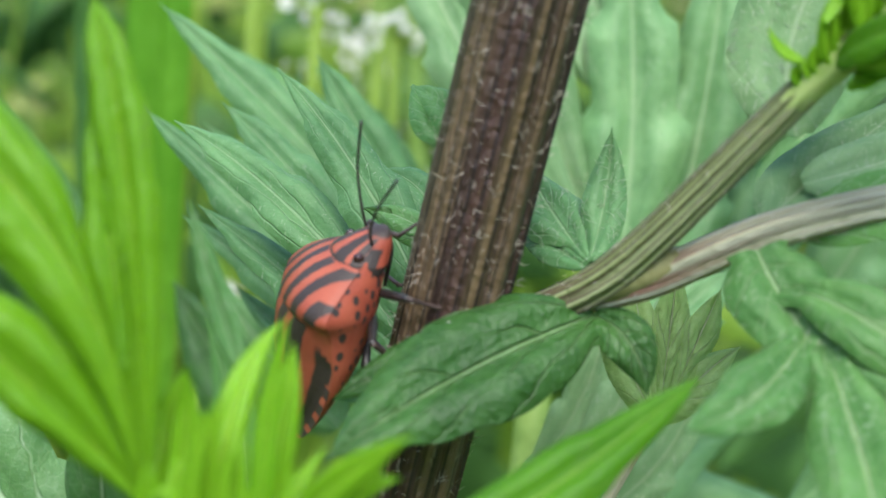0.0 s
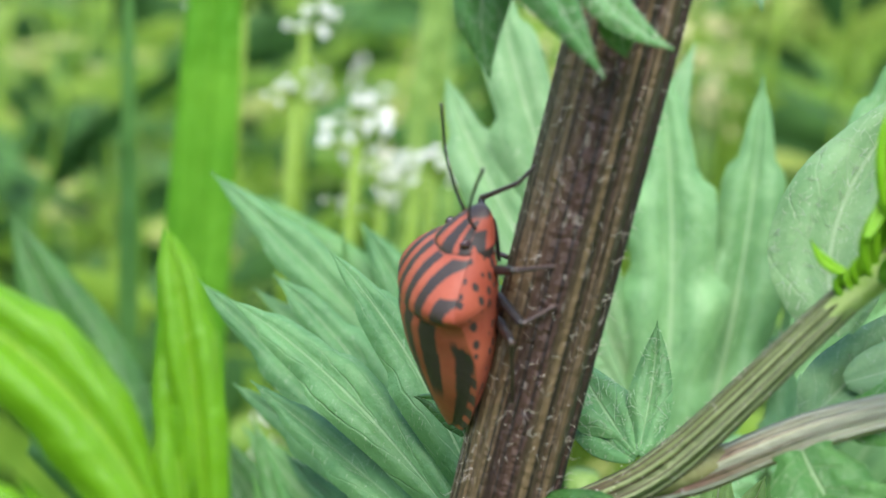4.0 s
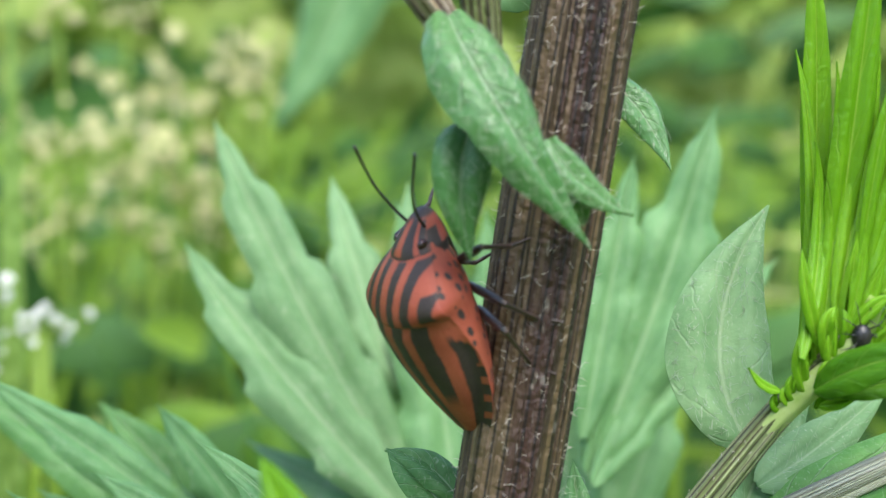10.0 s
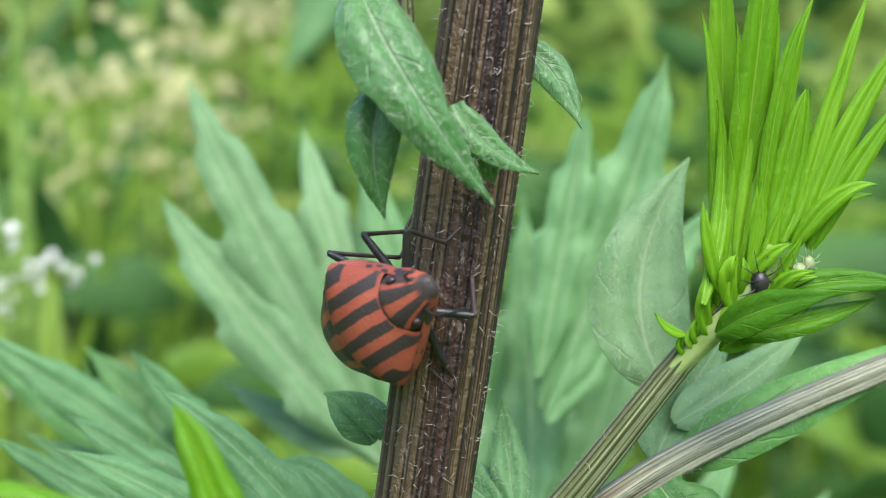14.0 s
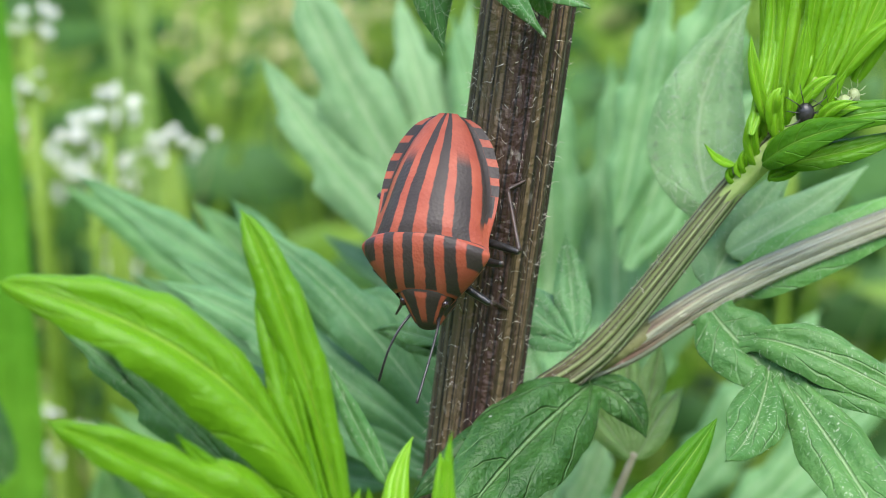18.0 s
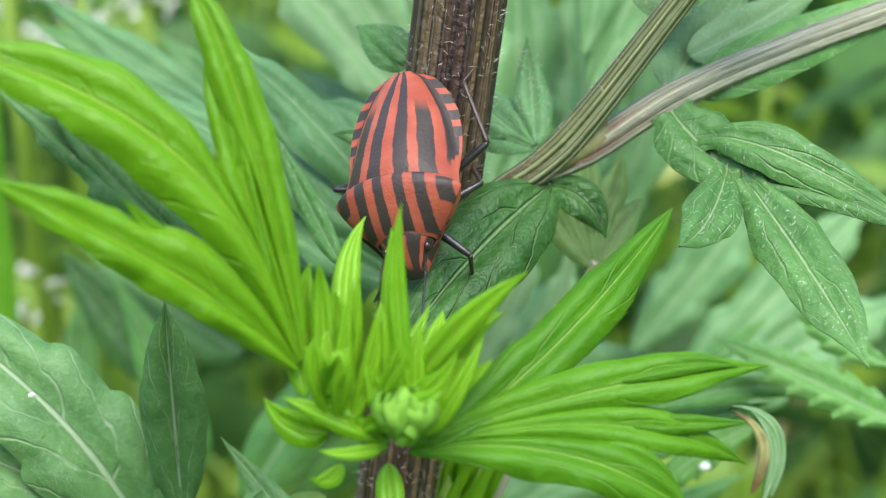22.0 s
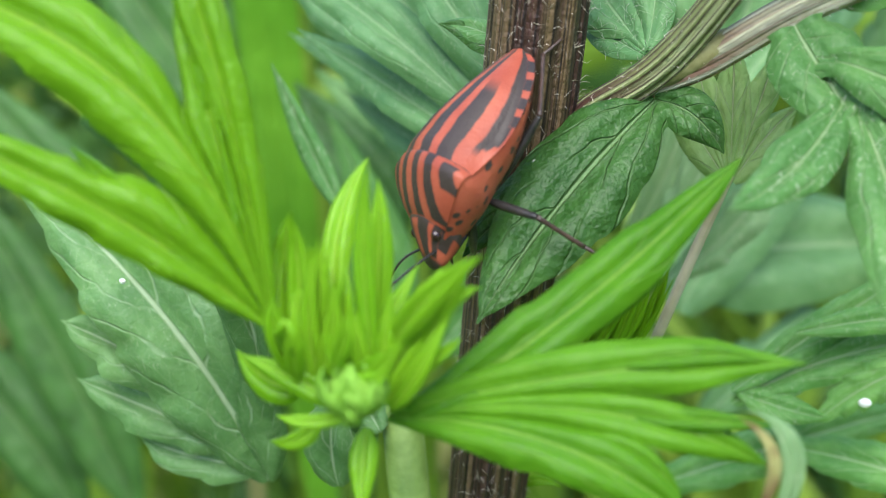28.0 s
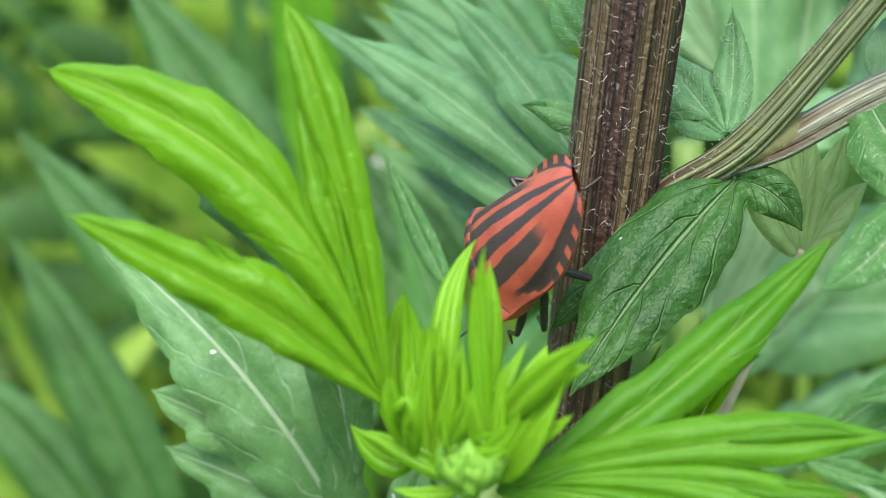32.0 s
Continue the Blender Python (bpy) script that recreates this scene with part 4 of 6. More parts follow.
single_leaves(main, LEAF_TIP, 'tiny curled bracts of the growing tip', [
    ((9.6, -3.0, 12.3), (8.8, -3.0, 12.6), (8.2, -3.0, 13.3), 0.5),
    ((11.6, -3.0, 13.1), (11.0, -4.0, 15.0), (11.4, -4.0, 15.9), 0.8),
    ((12.0, -3.0, 12.8), (11.9, -4.0, 14.7), (11.7, -4.0, 15.8), 0.7),
    ((10.3, -2.0, 11.4), (9.8, -3.0, 12.1), (10.0, -3.0, 12.7), 0.7),
    ((11.2, -2.0, 12.1), (10.7, -3.0, 13.9), (10.7, -3.0, 15.2), 0.9),
    ((10.0, -2.0, 10.6), (10.1, -3.0, 12.1), (10.5, -3.0, 13.0), 0.9),
])
single_leaves(main, LEAF_TIP, 'small fresh leaflets crowding the growing tip', [
    ((12.0, -3.0, 12.5), (12.4, -3.0, 15.8), (12.7, -3.0, 18.8), 0.9, {'hump': 0.5}),
    ((12.2, -3.4, 12.8), (12.9, -3.6, 15.6), (13.6, -3.8, 18.0), 0.8, {'hump': 0.5}),
    ((12.5, -3.6, 13.1), (13.4, -4.0, 15.0), (14.3, -4.4, 16.7), 0.8, {'hump': 0.5}),
    ((11.5, -3.0, 12.3), (11.1, -3.0, 13.7), (10.7, -3.0, 14.9), 0.6, {'hump': 0.5}),
    ((11.9, -2.6, 13.1), (11.9, -2.0, 16.3), (12.1, -2.0, 19.6), 0.8, {'hump': 0.4}),
    ((12.6, -2.6, 14.0), (13.3, -2.4, 17.8), (13.4, -2.2, 21.5), 0.9, {'hump': 0.4}),
    ((12.8, -4.4, 14.0), (13.4, -5.0, 15.0), (14.4, -5.4, 15.3), 0.7, {'hump': 0.5}),
    ((11.1, -3.4, 11.7), (11.8, -4.0, 12.0), (12.6, -4.4, 12.6), 0.6, {'hump': 0.5}),
])
single_leaves(main, LEAF_TIP, 'small fresh leaflets crowding the growing tip', [
    ((10.9, -3.6, 14.2), (10.3, -3.6, 16.4), (10.1, -3.4, 18.2), 0.7, {'hump': 0.5}),
    ((12.0, -4.0, 14.7), (12.8, -4.4, 15.9), (13.7, -4.6, 16.4), 0.7, {'hump': 0.5}),
    ((10.5, -2.6, 11.5), (10.7, -3.0, 12.8), (10.8, -3.2, 13.7), 0.6, {'hump': 0.5}),
    ((11.3, -2.6, 11.4), (11.9, -3.0, 12.4), (12.4, -3.2, 12.9), 0.6, {'hump': 0.5}),
])
single_leaves(main, LEAF_BRIGHT, 'needle-thin fresh leaflets beside the stem', [
    ((0.4, 0.4, -12.0), (1.3, 0.2, -10.0), (2.1, 0.0, -7.5), 0.3),
    ((0.8, 0.4, -11.9), (1.7, 0.2, -10.3), (2.5, -0.0, -8.1), 0.3),
    ((1.5, 0.5, -11.7), (2.1, 0.3, -9.7), (2.4, 0.2, -7.7), 0.3),
    ((1.8, 0.4, -11.6), (2.8, 0.2, -9.3), (3.6, -0.0, -6.6), 0.35),
    ((2.1, 0.4, -11.3), (2.9, 0.2, -9.9), (4.0, 0.0, -7.4), 0.3),
    ((-0.3, 0.4, -12.6), (0.4, 0.2, -10.9), (1.3, 0.0, -9.3), 0.3),
])
single_leaves(main, LEAF_TIP, 'small curled bracts round the growing tip', [
    ((10.0, -2.6, 11.4), (9.4, -2.8, 11.7), (9.5, -3.0, 12.4), 0.5, {'hump': 0.6}),
    ((10.3, -2.8, 11.7), (9.9, -3.2, 12.5), (10.2, -3.3, 13.2), 0.55, {'hump': 0.6}),
    ((10.7, -3.0, 12.0), (10.2, -3.4, 13.6), (10.5, -3.4, 15.3), 0.8, {'hump': 0.6}),
    ((11.1, -3.4, 12.3), (11.1, -3.8, 13.3), (11.5, -3.8, 13.7), 0.5, {'hump': 0.6}),
    ((11.6, -3.6, 13.0), (11.3, -3.8, 14.4), (11.6, -3.8, 15.8), 0.7, {'hump': 0.5}),
    ((12.1, -3.8, 12.9), (13.1, -4.6, 14.5), (14.8, -5.0, 15.0), 0.9, {'hump': 0.5}),
])
downy = leaf(main, LEAF_PALE, 'downy grey-green leaf behind the growing side shoot', [
    ((10.0, 1.0, 9.0), (9.7, 4.0, 13.6), (12.9, 6.4, 19.1), 5),
])
leaf_down(downy, 350, 0.45)
downy = leaf(main, LEAF_PALE, 'blue-green leaf spreading below the growing side shoot', [
    ((9.3, 0.0, 5.8), (11.6, 3.0, 7.7), (15.4, 6.0, 10.9), 3.2),
    ((9.3, 0.0, 5.8), (9.0, 1.0, 6.5), (8.8, 2.0, 7.1), 0.6),
    ((10.5, 1.0, 7.2), (14.3, 3.0, 8.4), (19.3, 6.0, 10.5), 2.6),
])
leaf_down(downy, 90, 0.4)
leaf(main, LEAF_SIDE, 'green leaf blade growing along both sides of the downy branch', [
    ((10.6, 0.3, 5.5), (16.0, 1.0, 7.7), (28.0, 4.0, 11.0), 3.0, {'blunt': 0.75, 'hump': 0.2}),
])
palm_leaf(main, LEAF_FAN, 'pale green fan-shaped leaf hanging behind the fork', 0.55, [
    ((6.2, 3.0, -3.9), (4.5, 4.0, -1.6), (3.1, 5.0, 0.3), 1.9),
    ((6.2, 3.0, -3.9), (5.2, 4.4, -0.9), (4.4, 5.4, 1.8), 2),
    ((6.3, 3.0, -3.8), (6.3, 4.6, -0.7), (6.3, 5.8, 2.2), 2.1),
    ((6.4, 3.0, -3.9), (7.4, 4.4, -0.9), (8.2, 5.4, 1.5), 2),
    ((6.4, 3.0, -3.9), (7.8, 4.0, -2.1), (9.3, 5.0, -0.8), 1.8),
])
single_leaves(main, LEAF_BRIGHT, 'bunch of narrow fresh leaflets beside the stem', [
    ((-1.7, 0.0, -11.8), (-1.1, -0.0, -10.6), (-0.0, -0.0, -8.7), 0.5),
    ((-0.6, 0.0, -11.8), (0.2, 0.0, -9.6), (1.1, 0.0, -7.7), 0.6),
    ((0.2, 0.0, -11.4), (1.3, 0.0, -9.3), (1.8, -0.0, -7.2), 0.6),
    ((1.2, -0.0, -11.1), (1.9, 0.0, -9.3), (2.7, 0.0, -6.8), 0.7),
    ((1.6, 0.0, -10.8), (2.4, 0.0, -9.2), (3.0, 0.0, -7.2), 0.6),
    ((-1.3, 1.0, -12.7), (-0.2, 1.0, -10.8), (0.5, 1.0, -8.7), 0.5),
    ((2.3, 1.0, -11.3), (3.1, 1.0, -9.1), (3.7, 1.0, -7.4), 0.6),
    ((-3.5, 0.0, -19.3), (-2.6, 0.0, -18.9), (-1.5, 0.0, -19.3), 0.6),
])
needles = random.Random(5)
for k in range(34):
    x, z = needles.uniform(-2.2, 0.6), needles.uniform(-19.0, -12.5)
    reach, lean = needles.uniform(3.0, 5.5), needles.uniform(0.1, 0.55)
    y = needles.uniform(0.4, 2.4)
    bm = bmesh.new()
    blade(bm, (x, y, z), (x + lean * reach * 0.45, y - 0.2, z + reach * 0.55), (x + lean * reach + 0.3, y - 0.5, z + reach), needles.uniform(0.35, 0.6), along=8, across=4, hump=0.4)
    part("leaf", bm, LEAF_TIP, main, "narrow fresh yellow-green leaflet beside the stem")
palm_leaf(shoot, LEAF_BRIGHT, 'large bright green finger-lobed leaf of the near shoot', 0.5, [
    ((-9.0, -17.0, -1.4), (-13.5, -18.0, 3.0), (-19.4, -19.4, 7.0), 2.2, {'blunt': 1.1, 'hump': 0.42, 'teeth': 6, 'tooth': 0.12, 'sweep': 0.4, 'wave': 0.12, 'taper': 0.6}),
    ((-9.0, -17.0, -1.2), (-13.0, -16.2, 6.8), (-21.7, -15.2, 11.1), 3.4, {'blunt': 1.15, 'hump': 0.42, 'teeth': 7, 'tooth': 0.1, 'sweep': 0.4, 'wave': 0.1, 'taper': 0.6}),
    ((-8.9, -17.0, -1.0), (-10.8, -15.4, 5.8), (-12.0, -14.0, 10.2), 1.4, {'hump': 0.45, 'blunt': 1.1, 'taper': 0.6}),
    ((-8.8, -17.0, -0.9), (-10.5, -15.0, 7.6), (-12.5, -13.3, 13.0), 1.8, {'hump': 0.45, 'blunt': 1.1, 'teeth': 5, 'tooth': 0.12, 'sweep': 0.4, 'taper': 0.6}),
])
leaf(shoot, LEAF_BRIGHT, 'small side lobes of the large finger-lobed leaf', [
    ((-11.4, -17.3, 1.5), (-13.4, -17.6, 3.7), (-15.0, -18.0, 5.8), 1.1),
    ((-11.2, -15.5, 5.8), (-11.4, -15.0, 7.7), (-11.8, -14.5, 9.2), 0.9),
    ((-13.9, -17.8, 3.3), (-15.4, -18.2, 4.4), (-16.6, -18.6, 5.6), 0.8),
    ((-10.9, -15.6, 2.7), (-12.3, -15.6, 5.7), (-14.1, -15.8, 8.0), 1, {'hump': 0.5}),
    ((-9.9, -16.8, 1.3), (-10.4, -16.0, 3.7), (-10.5, -15.4, 5.3), 0.8, {'hump': 0.5}),
    ((-10.6, -17.4, 0.4), (-12.7, -17.8, 1.8), (-14.5, -18.2, 2.9), 0.9, {'hump': 0.5}),
    ((-11.7, -16.0, 4.7), (-13.3, -15.8, 6.4), (-14.9, -15.6, 7.3), 0.9, {'hump': 0.5}),
])
leaf(shoot, LEAF_GREY, 'grey-green lobed leaf behind the fingers of the near shoot', [
    ((-10.8, -14.0, 0.1), (-15.9, -13.0, 5.2), (-20.2, -12.0, 8.9), 1.8, {'teeth': 4, 'tooth': 0.5, 'sweep': 0.8}),
    ((-13.8, -13.6, 3.2), (-16.3, -13.0, 5.9), (-18.5, -12.6, 8.8), 1),
    ((-7.2, -13.0, 1.5), (-8.4, -12.5, 4.0), (-9.6, -12.0, 6.8), 1),
])
leaf(shoot, LEAF_FRESH, 'bright green long leaf of the near shoot', [
    ((-4.1, -17.0, -4.8), (1.3, -14.0, -2.1), (7.3, -9.0, 2.2), 2.5, {'hump': 0.4, 'teeth': 3, 'tooth': 0.2, 'sweep': 0.4, 'blunt': 0.95, 'taper': 0.6}),
    ((0.2, -15.0, -3.2), (2.6, -13.0, -2.3), (4.8, -12.0, -1.4), 1.2, {'hump': 0.4}),
])
palm_leaf(shoot, LEAF_FRESH, 'broad bright green leaf with several pointed fingers, near the shoot tip', 0.6, [
    ((-4.8, -17.0, -4.8), (3.0, -16.0, -3.2), (9.9, -15.2, -2.9), 2.3, {'hump': 0.34, 'blunt': 0.92, 'teeth': 2, 'tooth': 0.16, 'sweep': 0.4, 'wave': 0.12}),
    ((-4.8, -17.0, -4.9), (2.9, -16.6, -4.5), (8.9, -16.0, -6.8), 2.2, {'hump': 0.34, 'blunt': 0.92, 'teeth': 2, 'tooth': 0.16, 'sweep': 0.4, 'wave': 0.12}),
    ((-4.9, -17.0, -5.0), (1.4, -17.6, -5.3), (6.5, -18.0, -8.3), 2.6, {'hump': 0.34, 'blunt': 0.92, 'teeth': 2, 'tooth': 0.16, 'sweep': 0.4, 'wave': 0.12}),
])
leaf(shoot, LEAF_FRESH, 'narrow side lobes of the broad fingered leaf', [
    ((3.7, -15.9, -2.9), (6.4, -15.6, -2.5), (8.6, -15.4, -2.8), 0.9, {'hump': 0.4}),
    ((3.9, -16.4, -4.6), (6.3, -16.2, -4.8), (9.0, -16.0, -5.0), 0.9, {'hump': 0.4}),
    ((2.5, -17.2, -5.2), (4.4, -17.4, -5.8), (5.8, -17.6, -7.1), 1, {'hump': 0.4}),
])
single_leaves(shoot, LEAF_TIP, 'small upright leaves at the tip of the near shoot', [
    ((-6.9, -16.0, -2.1), (-7.0, -14.0, 1.1), (-6.1, -12.4, 3.3), 1.2, {'hump': 0.5}),
    ((-5.4, -16.0, -2.2), (-5.2, -15.0, 0.9), (-5.2, -14.4, 3.3), 1.07, {'hump': 0.5}),
    ((-4.7, -17.0, -2.3), (-2.7, -18.0, 0.5), (-0.5, -19.0, 2.7), 1.2, {'hump': 0.5}),
    ((-3.9, -17.0, -1.9), (-2.5, -17.0, -0.3), (-1.1, -17.0, 0.5), 0.97, {'hump': 0.5}),
    ((-8.1, -16.5, -2.3), (-8.7, -15.5, 0.1), (-8.4, -15.0, 2.2), 1.46, {'hump': 0.5}),
    ((-7.3, -17.0, -2.8), (-7.4, -16.0, -0.3), (-7.5, -16.0, 1.3), 1.07, {'hump': 0.5}),
    ((-6.2, -17.5, -2.9), (-6.0, -17.5, -0.6), (-5.8, -17.0, 1.2), 0.97, {'hump': 0.5}),
    ((-4.3, -16.0, -1.8), (-3.6, -15.0, -1.0), (-3.2, -14.0, -0.3), 0.88, {'hump': 0.5}),
])
single_leaves(shoot, LEAF_TIP, 'small upright leaves at the tip of the near shoot', [
    ((-8.0, -17.0, -4.0), (-9.3, -17.0, -3.7), (-10.4, -17.0, -2.5), 1.46, {'hump': 0.5}),
    ((-7.5, -17.0, -5.4), (-8.1, -18.0, -5.6), (-8.7, -19.0, -5.0), 0.78, {'hump': 0.5}),
    ((-5.7, -17.0, -5.5), (-5.7, -18.0, -6.7), (-5.6, -19.0, -8.1), 1.1, {'hump': 0.5}),
    ((-8.0, -17.0, -2.3), (-8.0, -16.0, 0.2), (-8.1, -16.0, 2.6), 1.07, {'hump': 0.5}),
    ((-7.3, -17.0, -2.8), (-7.0, -17.0, -0.2), (-6.6, -17.0, 2.1), 0.97, {'hump': 0.5}),
    ((-5.7, -17.0, -2.9), (-4.7, -16.0, -1.2), (-3.8, -15.0, 0.3), 0.78, {'hump': 0.5}),
    ((-7.1, -18.0, -3.3), (-6.3, -18.0, -1.0), (-6.1, -18.0, 0.9), 0.78, {'hump': 0.5}),
])
single_leaves(shoot, LEAF_TIP, 'small upright leaves at the tip of the near shoot', [
    ((-6.7, -18.0, -3.6), (-5.0, -19.0, -2.1), (-3.0, -20.0, -0.2), 1.16, {'hump': 0.5}),
    ((-6.2, -18.0, -3.1), (-5.1, -19.5, -2.3), (-3.7, -20.0, -1.3), 1.36, {'hump': 0.5}),
    ((-8.0, -18.0, -2.8), (-8.4, -18.0, -0.9), (-8.3, -18.0, 0.2), 0.88, {'hump': 0.5}),
    ((-8.8, -17.0, -2.5), (-9.1, -16.0, -0.7), (-8.6, -15.5, 0.5), 0.97, {'hump': 0.5}),
    ((-7.6, -18.5, -2.8), (-7.4, -19.0, -1.0), (-7.1, -19.0, 0.3), 0.78, {'hump': 0.5}),
    ((-4.8, -17.0, -2.4), (-3.1, -16.0, -1.0), (-2.2, -15.0, -1.2), 0.78, {'hump': 0.5}),
    ((-8.1, -18.0, -2.1), (-7.6, -19.0, -0.6), (-7.7, -19.0, 0.0), 1.16, {'hump': 0.5}),
])
single_leaves(shoot, LEAF_TIP, 'tiny upright leaflets in the heart of the near shoot', [
    ((-6.6, -18.0, -3.9), (-7.3, -17.5, -1.4), (-6.8, -17.0, 2.1), 0.88, {'hump': 0.5}),
    ((-5.5, -18.5, -3.6), (-6.3, -18.0, -1.3), (-5.7, -17.5, 1.2), 0.78, {'hump': 0.5}),
    ((-5.1, -18.5, -3.5), (-5.2, -18.5, -1.6), (-5.3, -18.3, 0.1), 0.68, {'hump': 0.5}),
    ((-4.8, -18.0, -3.6), (-4.6, -17.5, -1.7), (-4.3, -17.0, 0.4), 0.78, {'hump': 0.5}),
    ((-4.5, -18.3, -3.6), (-3.1, -17.5, -1.6), (-1.3, -17.0, 1.7), 0.97, {'hump': 0.5}),
    ((-4.3, -18.5, -3.7), (-3.1, -18.5, -2.0), (-2.0, -18.0, 0.1), 0.78, {'hump': 0.5}),
    ((-5.7, -18.0, -4.1), (-7.8, -18.0, -3.0), (-9.7, -18.0, -2.1), 1.07, {'hump': 0.5}),
    ((-5.8, -18.5, -4.1), (-7.2, -19.0, -4.1), (-8.4, -19.0, -3.9), 0.58, {'hump': 0.5}),
])
single_leaves(shoot, LEAF_TIP, 'tiny upright leaflets in the heart of the near shoot', [
    ((-6.1, -19.0, -1.9), (-5.4, -19.4, -0.5), (-5.3, -19.5, 0.5), 0.68, {'hump': 0.5}),
    ((-5.0, -19.4, -2.0), (-3.9, -19.8, -1.1), (-3.2, -20.0, 0.2), 0.68, {'hump': 0.5}),
    ((-7.5, -17.5, -2.8), (-7.9, -16.8, -1.1), (-7.8, -16.5, -0.0), 0.78, {'hump': 0.5}),
    ((-4.9, -18.0, -2.4), (-5.2, -17.0, 1.7), (-4.9, -16.4, 4.8), 0.8, {'hump': 0.4}),
    ((-3.9, -18.0, -2.8), (-2.6, -18.0, -1.8), (-1.7, -18.0, -1.0), 0.58, {'hump': 0.5}),
])
leaf(low, LEAF_LOW, 'large grey-green lobed leaf with pale branching veins and white specks', [
    ((-16.1, -2.0, -18.7), (-20.2, -2.5, -9.1), (-29.5, 1.0, -2.2), 6, {'teeth': 6, 'tooth': 0.16, 'sweep': 0.4, 'wave': 0.08}),
    ((-17.8, -2.2, -14.1), (-22.1, -2.3, -11.6), (-25.3, -3.0, -9.5), 3.3, {'teeth': 3, 'tooth': 0.3, 'sweep': 0.4}),
    ((-17.0, -2.0, -16.8), (-21.7, -2.2, -14.8), (-25.3, -2.6, -13.0), 2.8, {'teeth': 3, 'tooth': 0.3, 'sweep': 0.4}),
    ((-16.3, -2.0, -18.0), (-20.1, -2.0, -17.5), (-22.6, -2.2, -16.4), 2.4, {'teeth': 2, 'tooth': 0.3, 'sweep': 0.4}),
    ((-16.0, -2.0, -18.4), (-15.8, -3.0, -12.1), (-14.3, -4.0, -6.8), 2.4, {'teeth': 4, 'tooth': 0.25, 'sweep': 0.5}),
])
leaf(low, LEAF_LOW, 'small upright grey-green leaf beside the large one', [
    ((-15.0, -3.2, -13.5), (-15.0, -4.4, -7.2), (-14.9, -6.0, -2.0), 3.1, {'teeth': 3, 'tooth': 0.08, 'sweep': 0.4}),
    ((-12.1, -3.0, -18.0), (-12.0, -3.4, -14.7), (-11.1, -3.8, -12.3), 3, {'teeth': 2, 'tooth': 0.1}),
])
leaf(low, LEAF_LOW, 'grey-green leaf under the near shoot', [
    ((-11.1, -1.0, -17.3), (-12.1, -1.0, -15.9), (-13.7, -1.0, -14.0), 2.6),
    ((-9.7, -3.0, -14.7), (-10.8, -2.0, -13.6), (-13.1, -1.0, -10.6), 1.6),
])
leaf(low2, LEAF_SIDE, 'green narrow-lobed leaf low behind the shoot', [
    ((1.9, 8.0, -24.4), (9.1, 13.0, -24.2), (19.7, 17.0, -22.3), 2.9, {'teeth': 6, 'tooth': 0.14, 'sweep': 0.5}),
    ((6.4, 6.0, -17.5), (11.4, 8.0, -15.7), (18.1, 9.0, -14.3), 2.4, {'teeth': 5, 'tooth': 0.14, 'sweep': 0.5}),
    ((6.7, 6.0, -16.8), (9.3, 6.0, -17.7), (11.2, 5.0, -17.4), 1.6),
    ((6.4, 6.0, -16.8), (11.9, 9.0, -13.6), (18.0, 12.0, -10.7), 1.9, {'teeth': 5, 'tooth': 0.14, 'sweep': 0.5}),
    ((9.5, 6.0, -13.2), (16.1, 8.0, -13.0), (20.7, 9.0, -14.1), 1.7, {'teeth': 4, 'tooth': 0.14, 'sweep': 0.5}),
    ((13.1, 12.0, -13.8), (16.6, 13.0, -12.2), (19.1, 14.0, -10.9), 1.2),
    ((19.1, 6.0, -22.6), (13.1, 8.0, -21.9), (8.1, 9.0, -21.8), 2.6, {'teeth': 5, 'tooth': 0.14, 'sweep': 0.5}),
])
leaf(low2, LEAF_SIDE, 'feathery grey-green leaf with many narrow lobes', [
    ((24.7, 5.0, -14.8), (19.6, 6.0, -12.2), (13.9, 7.0, -9.5), 2.8, {'teeth': 8, 'tooth': 0.3, 'sweep': 0.8}),
    ((24.0, 7.0, -11.7), (20.9, 8.0, -9.9), (19.1, 9.0, -7.4), 2.2, {'teeth': 6, 'tooth': 0.3, 'sweep': 0.8}),
    ((16.6, 7.0, -14.9), (13.4, 7.0, -16.4), (10.4, 6.0, -18.6), 2.2, {'teeth': 6, 'tooth': 0.3, 'sweep': 0.8}),
])
palm_leaf(back, LEAF_TEAL, 'blue-green deeply lobed leaf behind the stem', 0.3, [
    ((-5.3, 11.0, -7.7), (-11.3, 16.0, -7.8), (-16.8, 19.0, -5.5), 2.6, {'teeth': 3, 'tooth': 0.3, 'sweep': 0.5}),
    ((-4.8, 11.0, -7.1), (-12.9, 16.5, -4.8), (-20.1, 19.4, -2.1), 2.6, {'teeth': 3, 'tooth': 0.3, 'sweep': 0.5}),
    ((-4.3, 11.0, -6.4), (-13.8, 17.0, -2.0), (-22.7, 19.4, 3.6), 3.2, {'teeth': 4, 'tooth': 0.3, 'sweep': 0.5}),
    ((-4.2, 11.0, -6.1), (-12.1, 17.0, 0.1), (-18.3, 19.5, 4.3), 3, {'teeth': 4, 'tooth': 0.3, 'sweep': 0.5}),
])
